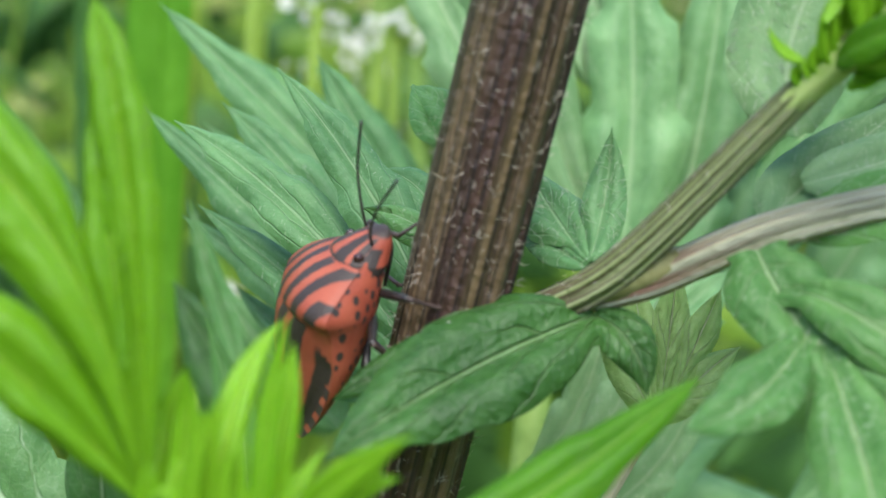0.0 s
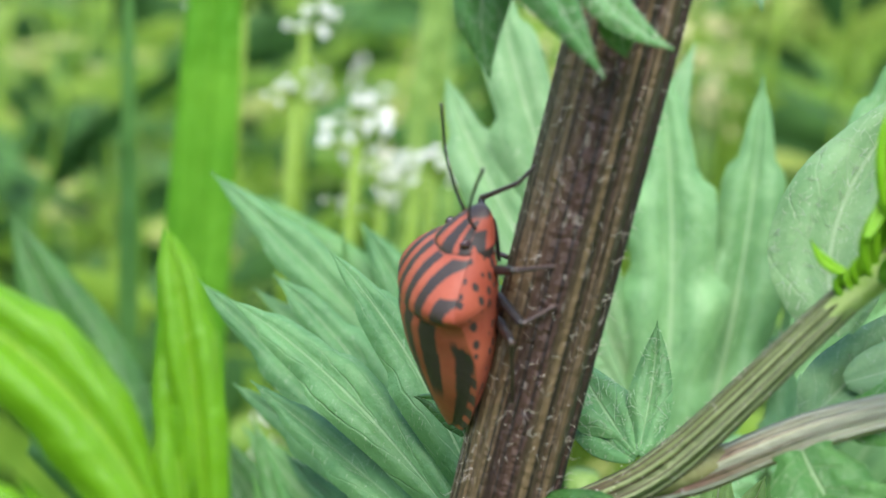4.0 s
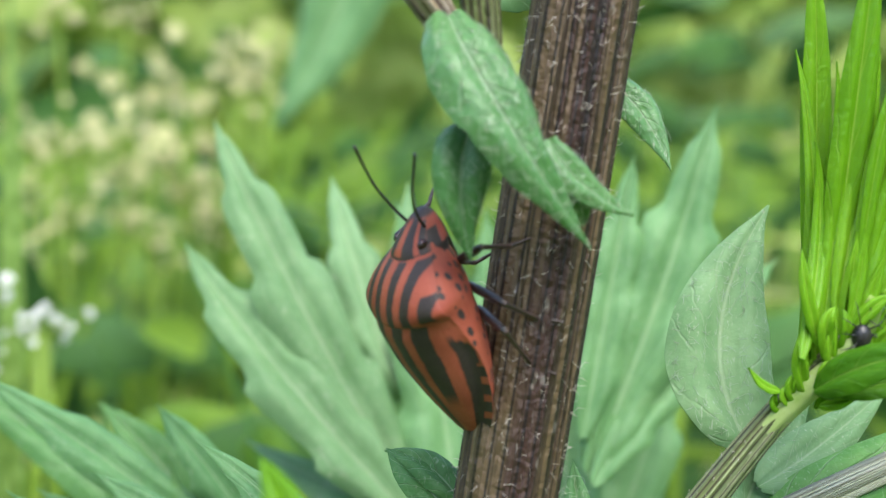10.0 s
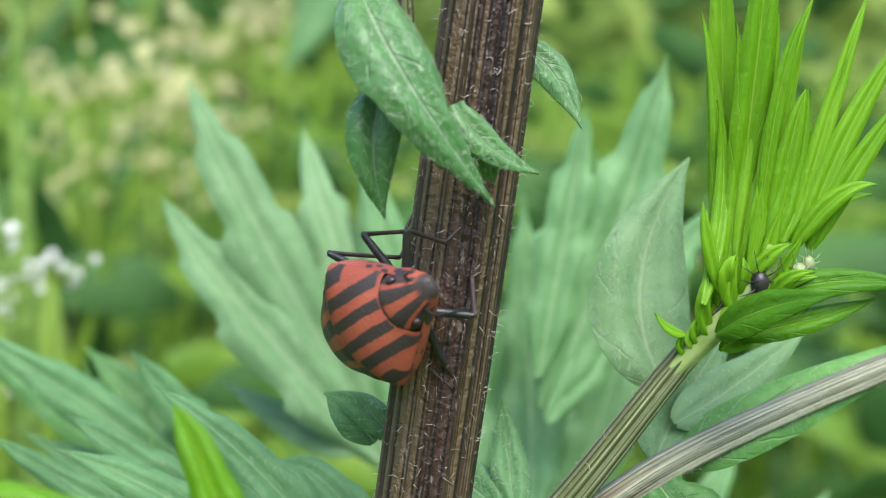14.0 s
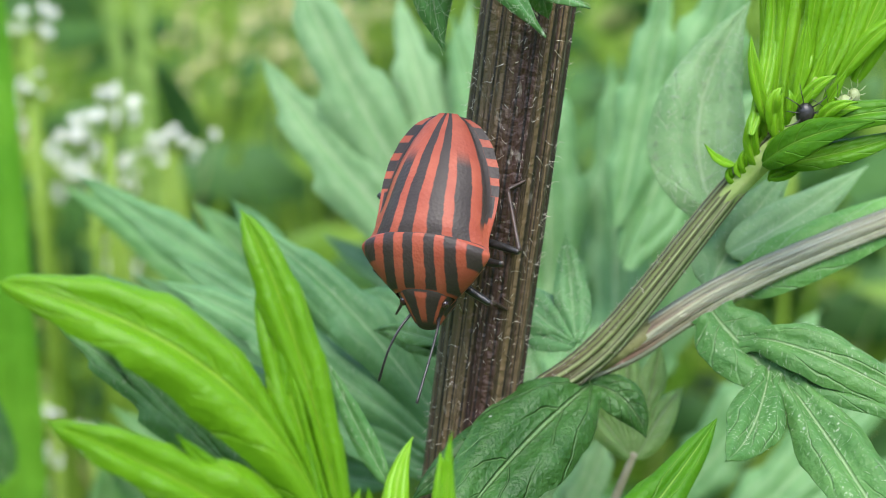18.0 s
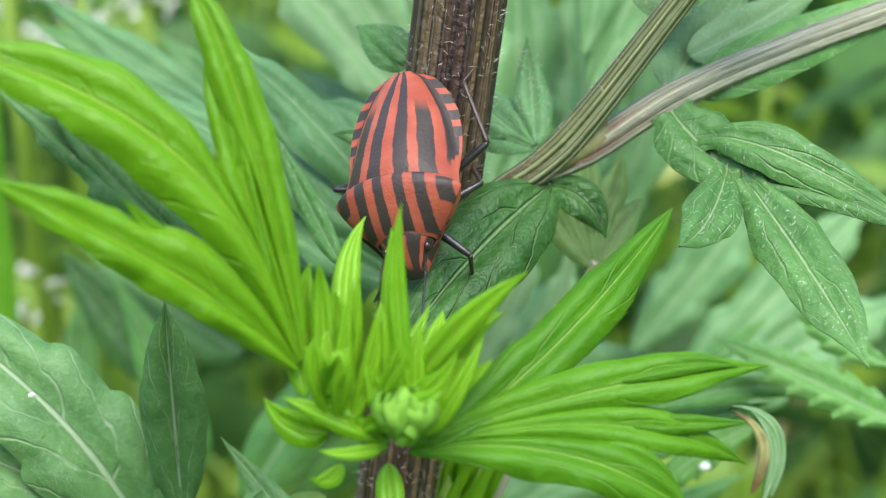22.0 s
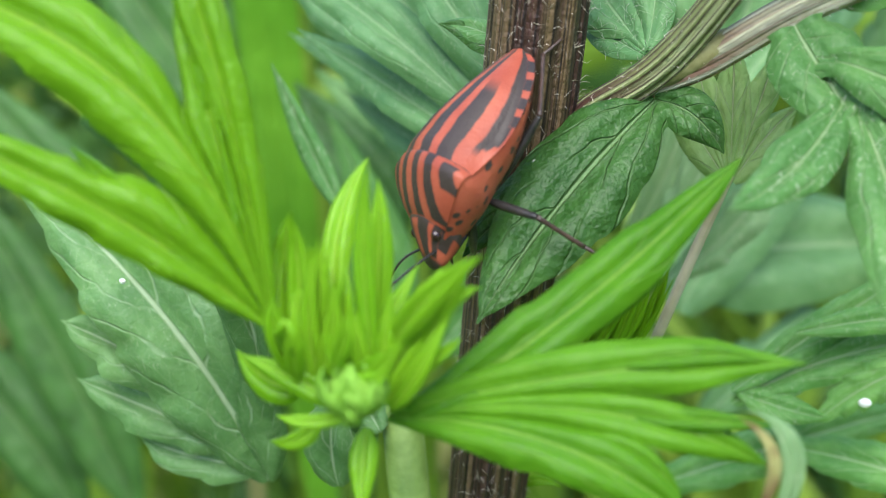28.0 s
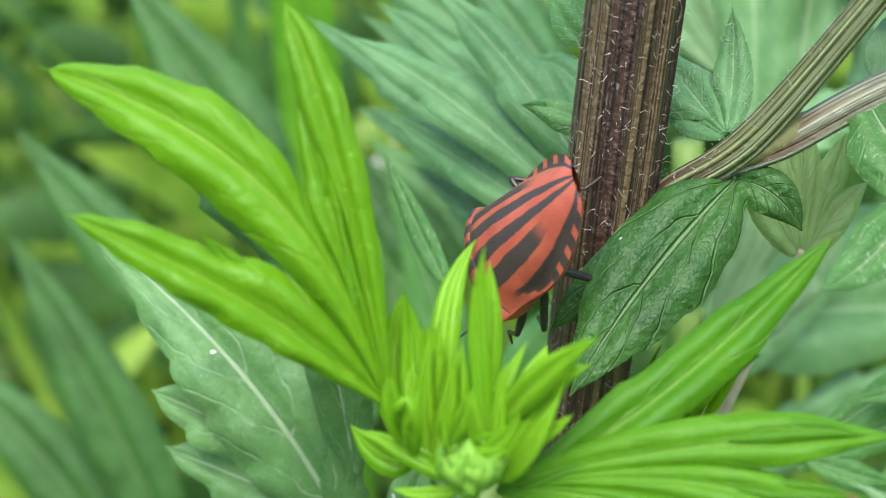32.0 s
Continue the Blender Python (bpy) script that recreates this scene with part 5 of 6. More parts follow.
palm_leaf(back, LEAF_TEAL, 'broad blue-green lobed leaf behind the bug', 0.45, [
    ((-7.1, 24.0, -5.5), (-14.5, 26.0, -2.4), (-21.6, 27.0, 1.6), 3, {'teeth': 3, 'tooth': 0.2, 'sweep': 0.5}),
    ((-6.9, 24.0, -5.1), (-16.2, 26.0, 2.1), (-24.6, 27.0, 8.2), 3.6, {'teeth': 4, 'tooth': 0.2, 'sweep': 0.5}),
    ((-6.8, 24.0, -4.8), (-11.2, 25.0, 1.6), (-14.9, 26.0, 6.4), 3, {'teeth': 3, 'tooth': 0.2, 'sweep': 0.5}),
])
leaf(back, LEAF_BLUE, 'blue-green leaf tip hanging high behind', [
    ((21.1, 170.0, 52.7), (14.6, 170.0, 32.7), (5.5, 170.0, 17.1), 13, {'blunt': 0.6}),
])
leaf(back, LEAF_PALE, 'blue-green deeply lobed leaf further behind', [
    ((1.2, 30.0, -2.2), (-6.2, 33.0, 11.3), (-10.8, 39.0, 21.9), 5, {'teeth': 4, 'tooth': 0.35, 'sweep': 0.6}),
    ((0.9, 28.0, -2.4), (-7.2, 31.0, 6.8), (-12.8, 37.0, 14.3), 4.6, {'teeth': 4, 'tooth': 0.35, 'sweep': 0.6}),
    ((-0.6, 28.0, -0.9), (-4.4, 31.0, -0.1), (-9.1, 37.0, 1.6), 3.2),
    ((0.3, 33.0, 5.3), (-1.7, 36.0, 11.4), (-2.9, 42.0, 18.2), 3.6, {'teeth': 3, 'tooth': 0.35, 'sweep': 0.6}),
    ((1.8, 33.0, 5.2), (1.3, 36.0, 11.4), (2.4, 42.0, 17.8), 3),
    ((-1.2, 33.0, 3.8), (-4.8, 36.0, 7.8), (-9.2, 42.0, 6.8), 2.6),
])
palm_leaf(back, LEAF_TEAL, 'green lobed leaf low behind the stem', 0.35, [
    ((-2.2, 4.0, -5.5), (-10.0, 9.0, -2.5), (-16.9, 12.0, 0.5), 2.6, {'teeth': 4, 'tooth': 0.25, 'sweep': 0.6}),
    ((-2.1, 4.0, -5.2), (-10.6, 9.0, 0.9), (-18.3, 12.0, 4.5), 3.2, {'teeth': 4, 'tooth': 0.25, 'sweep': 0.6}),
    ((-1.9, 4.0, -4.9), (-7.1, 8.0, 2.3), (-13.4, 12.0, 7.6), 3.2, {'teeth': 4, 'tooth': 0.25, 'sweep': 0.6}),
    ((-1.8, 4.0, -4.6), (-4.3, 8.0, 2.0), (-7.8, 10.0, 3.7), 2.4, {'teeth': 3, 'tooth': 0.25, 'sweep': 0.6}),
])
leaf(back, LEAF_BLUE, 'tall blue-green lobed leaf behind the side branch', [
    ((10.2, 25.0, 1.5), (15.6, 28.0, 12.2), (19.6, 30.0, 23.4), 5.2, {'teeth': 4, 'tooth': 0.35, 'sweep': 0.6}),
    ((10.2, 24.0, 1.1), (17.6, 28.0, 8.5), (24.0, 30.0, 13.6), 3.6, {'teeth': 4, 'tooth': 0.35, 'sweep': 0.6}),
    ((9.8, 25.0, 3.7), (12.3, 28.0, 12.2), (14.3, 30.0, 20.2), 3.4, {'teeth': 4, 'tooth': 0.35, 'sweep': 0.6}),
    ((3.1, 28.0, -7.0), (2.8, 32.0, 4.3), (0.4, 36.0, 17.0), 6, {'teeth': 4, 'tooth': 0.35, 'sweep': 0.6}),
    ((5.3, 28.0, -6.7), (6.8, 34.0, 3.8), (6.8, 38.0, 16.3), 5.4, {'teeth': 4, 'tooth': 0.35, 'sweep': 0.6}),
    ((10.1, 28.0, -6.0), (11.9, 36.0, 1.3), (12.4, 40.0, 13.4), 5, {'teeth': 4, 'tooth': 0.35, 'sweep': 0.6}),
    ((5.6, 24.0, -7.5), (6.9, 26.0, -5.9), (9.4, 28.0, -3.4), 4, {'teeth': 4, 'tooth': 0.35, 'sweep': 0.6}),
])
leaf(back, LEAF_GREY, 'blue-green lobed leaf low at the side', [
    ((-8.5, 36.0, -10.0), (-17.8, 40.0, -1.4), (-28.0, 43.4, 4.5), 5.5),
    ((-10.0, 36.0, -6.6), (-13.7, 38.0, -1.1), (-18.3, 40.0, 3.7), 4.5),
    ((-10.9, 34.0, -9.3), (-16.4, 36.0, -8.0), (-22.4, 38.0, -7.4), 4),
    ((-8.6, 30.0, -11.7), (-14.6, 33.0, -6.6), (-18.0, 34.0, 4.2), 4),
    ((-13.5, 34.0, -18.7), (-18.3, 36.0, -15.7), (-25.0, 38.0, -10.8), 5),
    ((-6.8, 22.0, -9.3), (-11.6, 24.0, -4.4), (-14.2, 26.0, 3.4), 2.4),
])
leaf(back, LEAF, 'grey-green leaves low behind the shoot', [
    ((-45.4, 38.0, -50.5), (-52.2, 41.0, -35.1), (-59.2, 44.0, -22.3), 7),
    ((-52.1, 40.0, -53.7), (-59.3, 42.0, -42.3), (-70.6, 44.0, -32.5), 7),
    ((-40.3, 40.0, -30.2), (-48.8, 42.0, -21.7), (-56.8, 44.0, -12.6), 6),
    ((-33.9, 44.0, -18.1), (-40.8, 46.0, -9.3), (-47.2, 48.0, -0.2), 7),
    ((-17.6, 32.0, -20.3), (-21.8, 34.0, -15.7), (-26.0, 36.0, -11.0), 5),
])
leaf(back, LEAF_SIDE, 'pale leaf low behind the near shoot', [
    ((-13.2, 22.0, -24.6), (-9.6, 24.0, -20.0), (-6.7, 26.0, -15.7), 4.5),
    ((-17.3, 26.0, -25.0), (-18.2, 28.0, -19.5), (-21.7, 30.0, -11.1), 4.0),
])
leaf(back, LEAF_MID, 'tall green leaf behind the bug', [
    ((-34.2, 58.0, -47.9), (-29.9, 60.0, -31.9), (-28.3, 62.0, -20.4), 5),
])
leaf(back, LEAF_PALE, 'pale green narrow leaves behind the fork', [
    ((1.1, 16.0, -14.8), (4.3, 18.0, -8.8), (6.0, 20.0, -2.3), 2.6, {'teeth': 4, 'tooth': 0.35, 'sweep': 0.6}),
    ((-0.4, 18.0, -14.4), (2.6, 19.0, -8.2), (3.1, 21.0, -2.0), 2.4, {'teeth': 4, 'tooth': 0.35, 'sweep': 0.6}),
    ((1.9, 18.0, -16.6), (6.5, 20.0, -12.9), (8.6, 22.0, -7.5), 2.6, {'teeth': 4, 'tooth': 0.35, 'sweep': 0.6}),
])
single_leaves(shoot, LEAF_PALE, 'narrow curled pale green edge of a withered leaf tip', [
    ((9.4, -17.8, -7.4), (9.6, -17.4, -4.8), (7.9, -17.0, -3.8), 0.5, {'hump': 0.6}),
    ((9.0, -18.0, -7.5), (9.4, -17.6, -5.4), (8.6, -17.2, -4.0), 0.45, {'hump': 0.6}),
])
single_leaves(shoot, WITHERED, 'brown shrivelled inside of a curled leaf tip', [
    ((8.5, -18.1, -7.1), (8.9, -17.9, -5.0), (7.7, -17.5, -3.8), 0.5, {'hump': 0.6}),
])
leaf(back, LEAF_BLUE, 'blue-green leaves of the plant behind', [
    ((17.0, 30.0, -22.9), (26.0, 33.0, -15.7), (34.4, 36.0, -8.6), 5, {'teeth': 4, 'tooth': 0.35, 'sweep': 0.6}),
    ((18.6, 28.0, -23.9), (27.3, 31.0, -19.4), (37.7, 34.0, -16.5), 5, {'teeth': 4, 'tooth': 0.35, 'sweep': 0.6}),
    ((15.3, 34.0, -19.9), (22.1, 36.0, -12.9), (28.0, 38.0, -5.8), 5, {'teeth': 4, 'tooth': 0.35, 'sweep': 0.6}),
    ((12.7, 36.0, -11.6), (17.6, 38.0, -2.8), (20.8, 40.0, 7.6), 5, {'teeth': 4, 'tooth': 0.35, 'sweep': 0.6}),
    ((2.8, 30.0, -34.1), (10.3, 33.0, -29.0), (19.8, 36.0, -27.6), 5, {'teeth': 4, 'tooth': 0.35, 'sweep': 0.6}),
])
leaf(back, LEAF_BLUE, 'large pale leaf behind the shoot', [
    ((0.2, 30.0, -21.4), (9.4, 36.0, -22.7), (21.4, 40.0, -23.8), 9),
    ((1.9, 28.0, -24.1), (6.4, 34.0, -18.5), (12.6, 40.0, -16.2), 6),
])
leaf(grass_tuft, BLADE, 'tall broad green grass blade', [
    ((-37.2, 62.0, -70.9), (-37.2, 62.0, -9.9), (-36.4, 62.0, 30.7), 6, {'blunt': 0.9, 'taper': 0.4}),
])
leaf(grass_tuft, GRASS_DARK, 'thin dark green stalk', [
    ((-44.7, 72.0, -70.4), (-46.9, 72.0, -12.6), (-49.1, 72.0, 31.6), 2),
])
leaf(grass_tuft, GREEN_STEM, 'green stalk behind the plant', [
    ((-29.7, 200.0, -121.6), (-39.6, 200.0, -21.3), (-50.0, 200.0, 79.1), 3),
])
leaf(grass_tuft, GREEN_STEM, 'green stalk behind the plant', [
    ((-31.5, 110.0, -97.0), (-28.7, 110.0, -8.3), (-27.9, 110.0, 35.7), 3),
])
for plant, root, top in ((low, (-6, 2, -420), (-9, -1.5, -14)), (low2, (12, 16, -420), (4, 12, -34)), (back, (-2, 60, -420), (-1, 30, -8))):
    bm = bmesh.new()
    tube(bm, [root, tuple((a + b) / 2 for a, b in zip(root, top)), top], [2.0, 1.6, 1.0], 12)
    part("stem", bm, GREEN_STEM, plant, "green stem")

# ---- the shield bug ----
# Stations along the body (y forward, z up from the belly's middle, millimetres): half width, top, edge and underside.
BUG_Y = (3.25, 3, 2.6, 2.2, 1.8, 1.45, 1.2, 0.9, 0.3, -1, -2, -3, -4, -4.7, -5.1, -5.25)
BUG_W = (1.05, 1.35, 1.82, 2.26, 2.6, 2.84, 2.95, 2.7, 2.58, 2.66, 2.68, 2.52, 2.12, 1.62, 1.1, 0.4)
BUG_TOP = (0, 0.32, 0.82, 1.26, 1.58, 1.8, 1.9, 1.97, 2.05, 1.96, 1.76, 1.52, 1.23, 1, 0.86, 0.78)
BUG_EDGE = (-0.75, -0.5, -0.1, 0.28, 0.58, 0.76, 0.76, 0.5, 0.26, 0.08, 0.12, 0.24, 0.4, 0.52, 0.62, 0.68)
BUG_LOW = (-1.6, -1.68, -1.74, -1.76, -1.78, -1.78, -1.77, -1.75, -1.68, -1.5, -1.15, -0.7, -0.2, 0.15, 0.45, 0.62)
HEAD_Y = (4.2, 4.14, 3.98, 3.74, 3.46, 3.2, 3, 2.6)
HEAD_W = (0.16, 0.36, 0.56, 0.74, 0.92, 1.12, 1.28, 1.36)
HEAD_TOP = (-1.45, -1.2, -0.86, -0.46, -0.06, 0.26, 0.42, 0.6)
HEAD_LOW = (-1.55, -1.66, -1.76, -1.82, -1.84, -1.82, -1.8, -1.7)


def station(table, y, at=BUG_Y):
    """A value between the stations, eased so that no crease shows."""
    return sum(float(np.interp(-(y + d), [-v for v in at], table)) for d in (-0.16, -0.08, 0.0, 0.08, 0.16)) / 5


def scutellum_half(y):
    return float(np.interp(-y, (-1.1, 0.0, 1.0, 2.0, 3.0, 4.0, 4.7, 5.1, 5.3), (0.985, 0.95, 0.9, 0.84, 0.78, 0.72, 0.68, 0.68, 0.8)))


def over(y, a, lift=0.0):
    """A point of the back at station y, turned by a from the middle line to the side. Behind the collar the dome of
    the back shield ends in a flat brim."""
    w, e, top = (station(k, y) for k in (BUG_W, BUG_EDGE, BUG_TOP))
    x = w * math.sin(a)
    k = min(1.0, max(0.0, (0.8 - y) / 1.6))
    z = e + (top - e + lift) * max(0.0, math.cos(a)) ** (1.12 - 0.24 * k)
    if k:
        inner, brim = w * scutellum_half(y), e + 0.16
        q = abs(x) / inner
        flat = brim + (top + lift - brim) * (1 - q ** 2.3) ** 0.72 if q < 1 else brim - 0.16 * (abs(x) - inner) / max(w - inner, 0.02)
        z += (flat - z) * k
    return Vector((x + math.copysign(0.5 * lift, x) * abs(math.sin(a)), y, z)) * MM


def leg_piece(name, a, b, radii, parent, material):
    """A leg segment from a to b, in the space of its parent."""
    bm = bmesh.new()
    a, b = Vector(a), Vector(b)
    tube(bm, [a, a.lerp(b, 0.3), a.lerp(b, 0.72), b], radii, 9, 0, 0.0, 3)
    return part(name, bm, material, parent)


# Each leg: root on the body, lengths of thigh, shin and foot, for one side.
BUG_LEGS = (((0.75, 1.75, -1.45), 2.1, 2.1, 0.95), ((0.95, 0.75, -1.5), 2.4, 2.5, 1.0), ((0.95, -0.35, -1.45), 3.0, 3.3, 1.05))


def make_bug():
    bug = thing("shield_bug", "orange-red shield bug with black lengthwise stripes on the plant", "bug")
    # collar shield, domed and wrapping over the shoulders
    bm, rows, uvs = bmesh.new(), [], []
    for i in range(35):
        t = i / 34
        row, uvr = [], []
        for j in range(41):
            s = 2 * j / 40 - 1
            y = 2.98 - 2.1 * t - 0.1 * (1 - s * s) * t
            lift = 0.1 * min(1.0, 6 * t, 14 * (1 - t) + 0.25)
            row.append(over(y, s * math.pi * 0.53, lift))
            uvr.append((0.5 + 0.5 * math.sin(s * math.pi * 0.53) * station(BUG_W, y) / 3, t))
        rows.append(row)
        uvs.append(uvr)
    grid(bm, rows, uvs)
    part("pronotum", bm, BUG_PRO, bug, "orange collar shield with black stripes")
    # long back shield
    bm, rows, uvs = bmesh.new(), [], []
    for i in range(41):
        t = i / 40
        y = 0.9 - 6.18 * t
        half = math.asin(scutellum_half(y))
        row, uvr = [], []
        for j in range(31):
            s = 2 * j / 30 - 1
            row.append(over(y, s * half, 0.1 * (1 - abs(s) ** 7) * min(1, 10 * t + 0.2)))
            uvr.append((j / 30, t))
        rows.append(row)
        uvs.append(uvr)
    grid(bm, rows, uvs)
    part("scutellum", bm, BUG_SCU, bug, "long orange back shield with four black stripes")
    # side margins beside the back shield
    for s in (-1, 1):
        bm, rows, uvs = bmesh.new(), [], []
        for i in range(41):
            t = i / 40
            y = 0.93 - 6.13 * t
            inner, outer = math.asin(scutellum_half(y)) - 0.04, math.pi * 0.52
            rows.append([over(y, s * (inner + (outer - inner) * k / 6), 0.02) + Vector((s * 0.00006 * (k > 3), 0, 0)) for k in range(7)][::s])
            uvs.append([(k / 6, t) for k in range(7)][::s])
        grid(bm, rows, uvs)
        part("side_margin", bm, BUG_RIM, bug, "orange margin with black squares")
    # underside
    bm, rows, uvs = bmesh.new(), [], []
    for i in range(41):
        t = i / 40
        y = 3.2 - 8.43 * t
        w, e, low_z = (station(k, y) for k in (BUG_W, BUG_EDGE, BUG_LOW))
        row = []
        for j in range(23):
            a = (2 * j / 22 - 1) * math.pi * 0.5
            row.append(Vector((w * 0.99 * math.sin(a), y, e - (e - low_z) * max(0.0, math.cos(a)) ** 1.25)) * MM)
        rows.append(row[::-1])
        uvs.append([(j / 22, t) for j in range(23)][::-1])
    grid(bm, rows, uvs)
    part("abdomen", bm, BUG_BELLY, bug, "orange underside with black dots")
    # head: a blunt wedge bent downwards
    bm, rows, uvs = bmesh.new(), [], []
    for i in range(25):
        y = 4.2 - 1.54 * (i / 24) ** 1.3
        w, top, low_z = (float(np.interp(-y, [-v for v in HEAD_Y], k)) for k in (HEAD_W, HEAD_TOP, HEAD_LOW))
        e = top * 0.45 + low_z * 0.55
        row, uvr = [], []
        for j in range(33):
            a = (2 * j / 32 - 1) * math.pi
            c = math.cos(a)
            z = e + (top - e) * abs(c) ** 0.8 if c > 0 else e - (e - low_z) * abs(c) ** 0.8
            row.append(Vector((w * math.copysign(abs(math.sin(a)) ** 0.9, math.sin(a)), y, z)) * MM)
            uvr.append((j / 32, i / 24))
        rows.append(row)
        uvs.append(uvr)
    grid(bm, rows, uvs)
    bm.faces.new([bm.verts.new(p) for p in rows[0][:-1]])
    head = part("head", bm, BUG_HEAD, bug, "orange and black striped head")
    for s in (-1, 1):
        bm = bmesh.new()
        ball(bm, (s * 0.97, 3.24, -0.42), 0.24, (0.75, 1, 1))
        part("eye", bm, EYE, head, "small dark brown eye")
    bm = bmesh.new()
    tube(bm, [(0, 3.95, -1.35), (0, 3.4, -1.85), (0, 1.6, -1.95)], [0.1, 0.12, 0.07], 7)
    part("beak", bm, CHITIN, head, "thin dark beak folded under the head")
    legs = []
    for s in (-1, 1):
        for (x, y, z), thigh, shin, foot in BUG_LEGS:
            leg = part("leg", bmesh.new(), CHITIN, bug, "thin black jointed leg")
            bm = bmesh.new()
            tube(bm, [(0, 0, 0), (0, thigh * 0.3, 0), (0, thigh * 0.75, 0), (0, thigh, 0)], [0.13, 0.2, 0.18, 0.13], 10)
            bm.to_mesh(leg.data)
            bm.free()
            for p in leg.data.polygons:
                p.use_smooth = True
            leg.location = Vector((s * x, y, z)) * MM
            tibia = leg_piece("tibia", (0, 0, 0), (0, shin, 0), [0.13, 0.1, 0.095, 0.105], leg, CHITIN_BROWN)
            tarsus = leg_piece("tarsus", (0, 0, 0), (0, foot, 0), [0.075, 0.085, 0.065, 0.05], leg, CHITIN_BROWN)
            legs.append((leg, tibia, tarsus, s, thigh, shin, foot))
    feelers = []
    for s, pts in ((-1, [(0.0, 0.0, 0.0), (-0.35, 0.9, 0.55), (-0.7, 2.3, 1.2), (-1.0, 4.1, 1.7)]), (1, [(0.0, 0.0, 0.0), (0.35, 0.9, 0.3), (0.7, 2.0, 0.2), (1.0, 3.3, -0.3)])):
        bm = bmesh.new()
        tube(bm, [tuple(Vector(pts[0]).lerp(Vector(pts[1]), 0.0))] + pts[1:], [0.075, 0.06, 0.05, 0.07], 7)
        for k in (1, 2):
            ball(bm, pts[k], 0.075, (1, 1, 1), 7, 5)
        feeler = part("antenna", bm, CHITIN, bug, "thin black segmented antenna")
        feeler.location = Vector((s * 0.62, 3.55, -1.0)) * MM
        feelers.append(feeler)
    return bug, legs, feelers


bug, bug_legs, bug_feelers = make_bug()


# ---- the aphid on the growing side shoot ----
def make_aphid(label, at, size, skin, limb):
    aphid = thing("aphid", label, "aphid", at, "aphids on the side shoot")
    reach = 0.55 if skin == PALE_SKIN else 1.0
    bm = bmesh.new()
    ball(bm, (0, 0, 0), 0.42 * size, (1.0, 0.9, 1.25), 14, 10)
    part("body", bm, skin, aphid)
    for s in (-1, 1):
        for k in (-0.3, 0.1, 0.45):
            bm = bmesh.new()
            tube(bm, [Vector(p) * reach for p in ((0.2 * s, -0.1, k * 0.6), (0.55 * s, -0.35, k * 1.2), (0.95 * s, -0.1, k * 1.8))], [0.04 * size, 0.03 * size, 0.015], 6)
            part("leg", bm, limb, aphid)
        bm = bmesh.new()
        tube(bm, [Vector(p) * reach for p in ((0.1 * s, -0.1, 0.45), (0.25 * s, -0.2, 0.9), (0.3 * s, 0, 1.4))], [0.03 * size, 0.022 * size, 0.012], 6)
        part("antenna", bm, limb, aphid)


make_aphid("tiny black aphid on the fresh side shoot", (12.4, -4.3, 14.7), 1.0, CHITIN, CHITIN)
make_aphid("slim dark long-legged aphid beside the black one", (13.5, -4.4, 14.6), 0.5, CHITIN, CHITIN)
make_aphid("pale translucent aphid beside the black one", (14.2, -4.2, 15.0), 0.95, PALE_SKIN, PALE_SKIN)
make_aphid("pale young aphid crowding beside the others", (14.7, -4.0, 15.4), 0.7, PALE_SKIN, PALE_SKIN)


def droplet(label, at, size, material):
    bm = bmesh.new()
    ball(bm, (0, 0, 0), size, (1.2, 0.6, 0.9), 12, 8)
    ob = mesh_object("droplet", bm, material)
    ob.location = Vector(at) * MM
    tagged(ob, label, "droplet", "specks on the leaves")


droplet("shiny white droplet lying on a dark green leaf", (12.9, 4.6, -16.2), 0.28, WHITE)
droplet("tiny white speck lying on the grey-green leaf", (-21.6, -3.2, -7.1), 0.14, WHITE)
droplet("tiny pale brown scale lying on the grey-green leaf", (-23.4, -1.8, -3.2), 0.2, DRY)


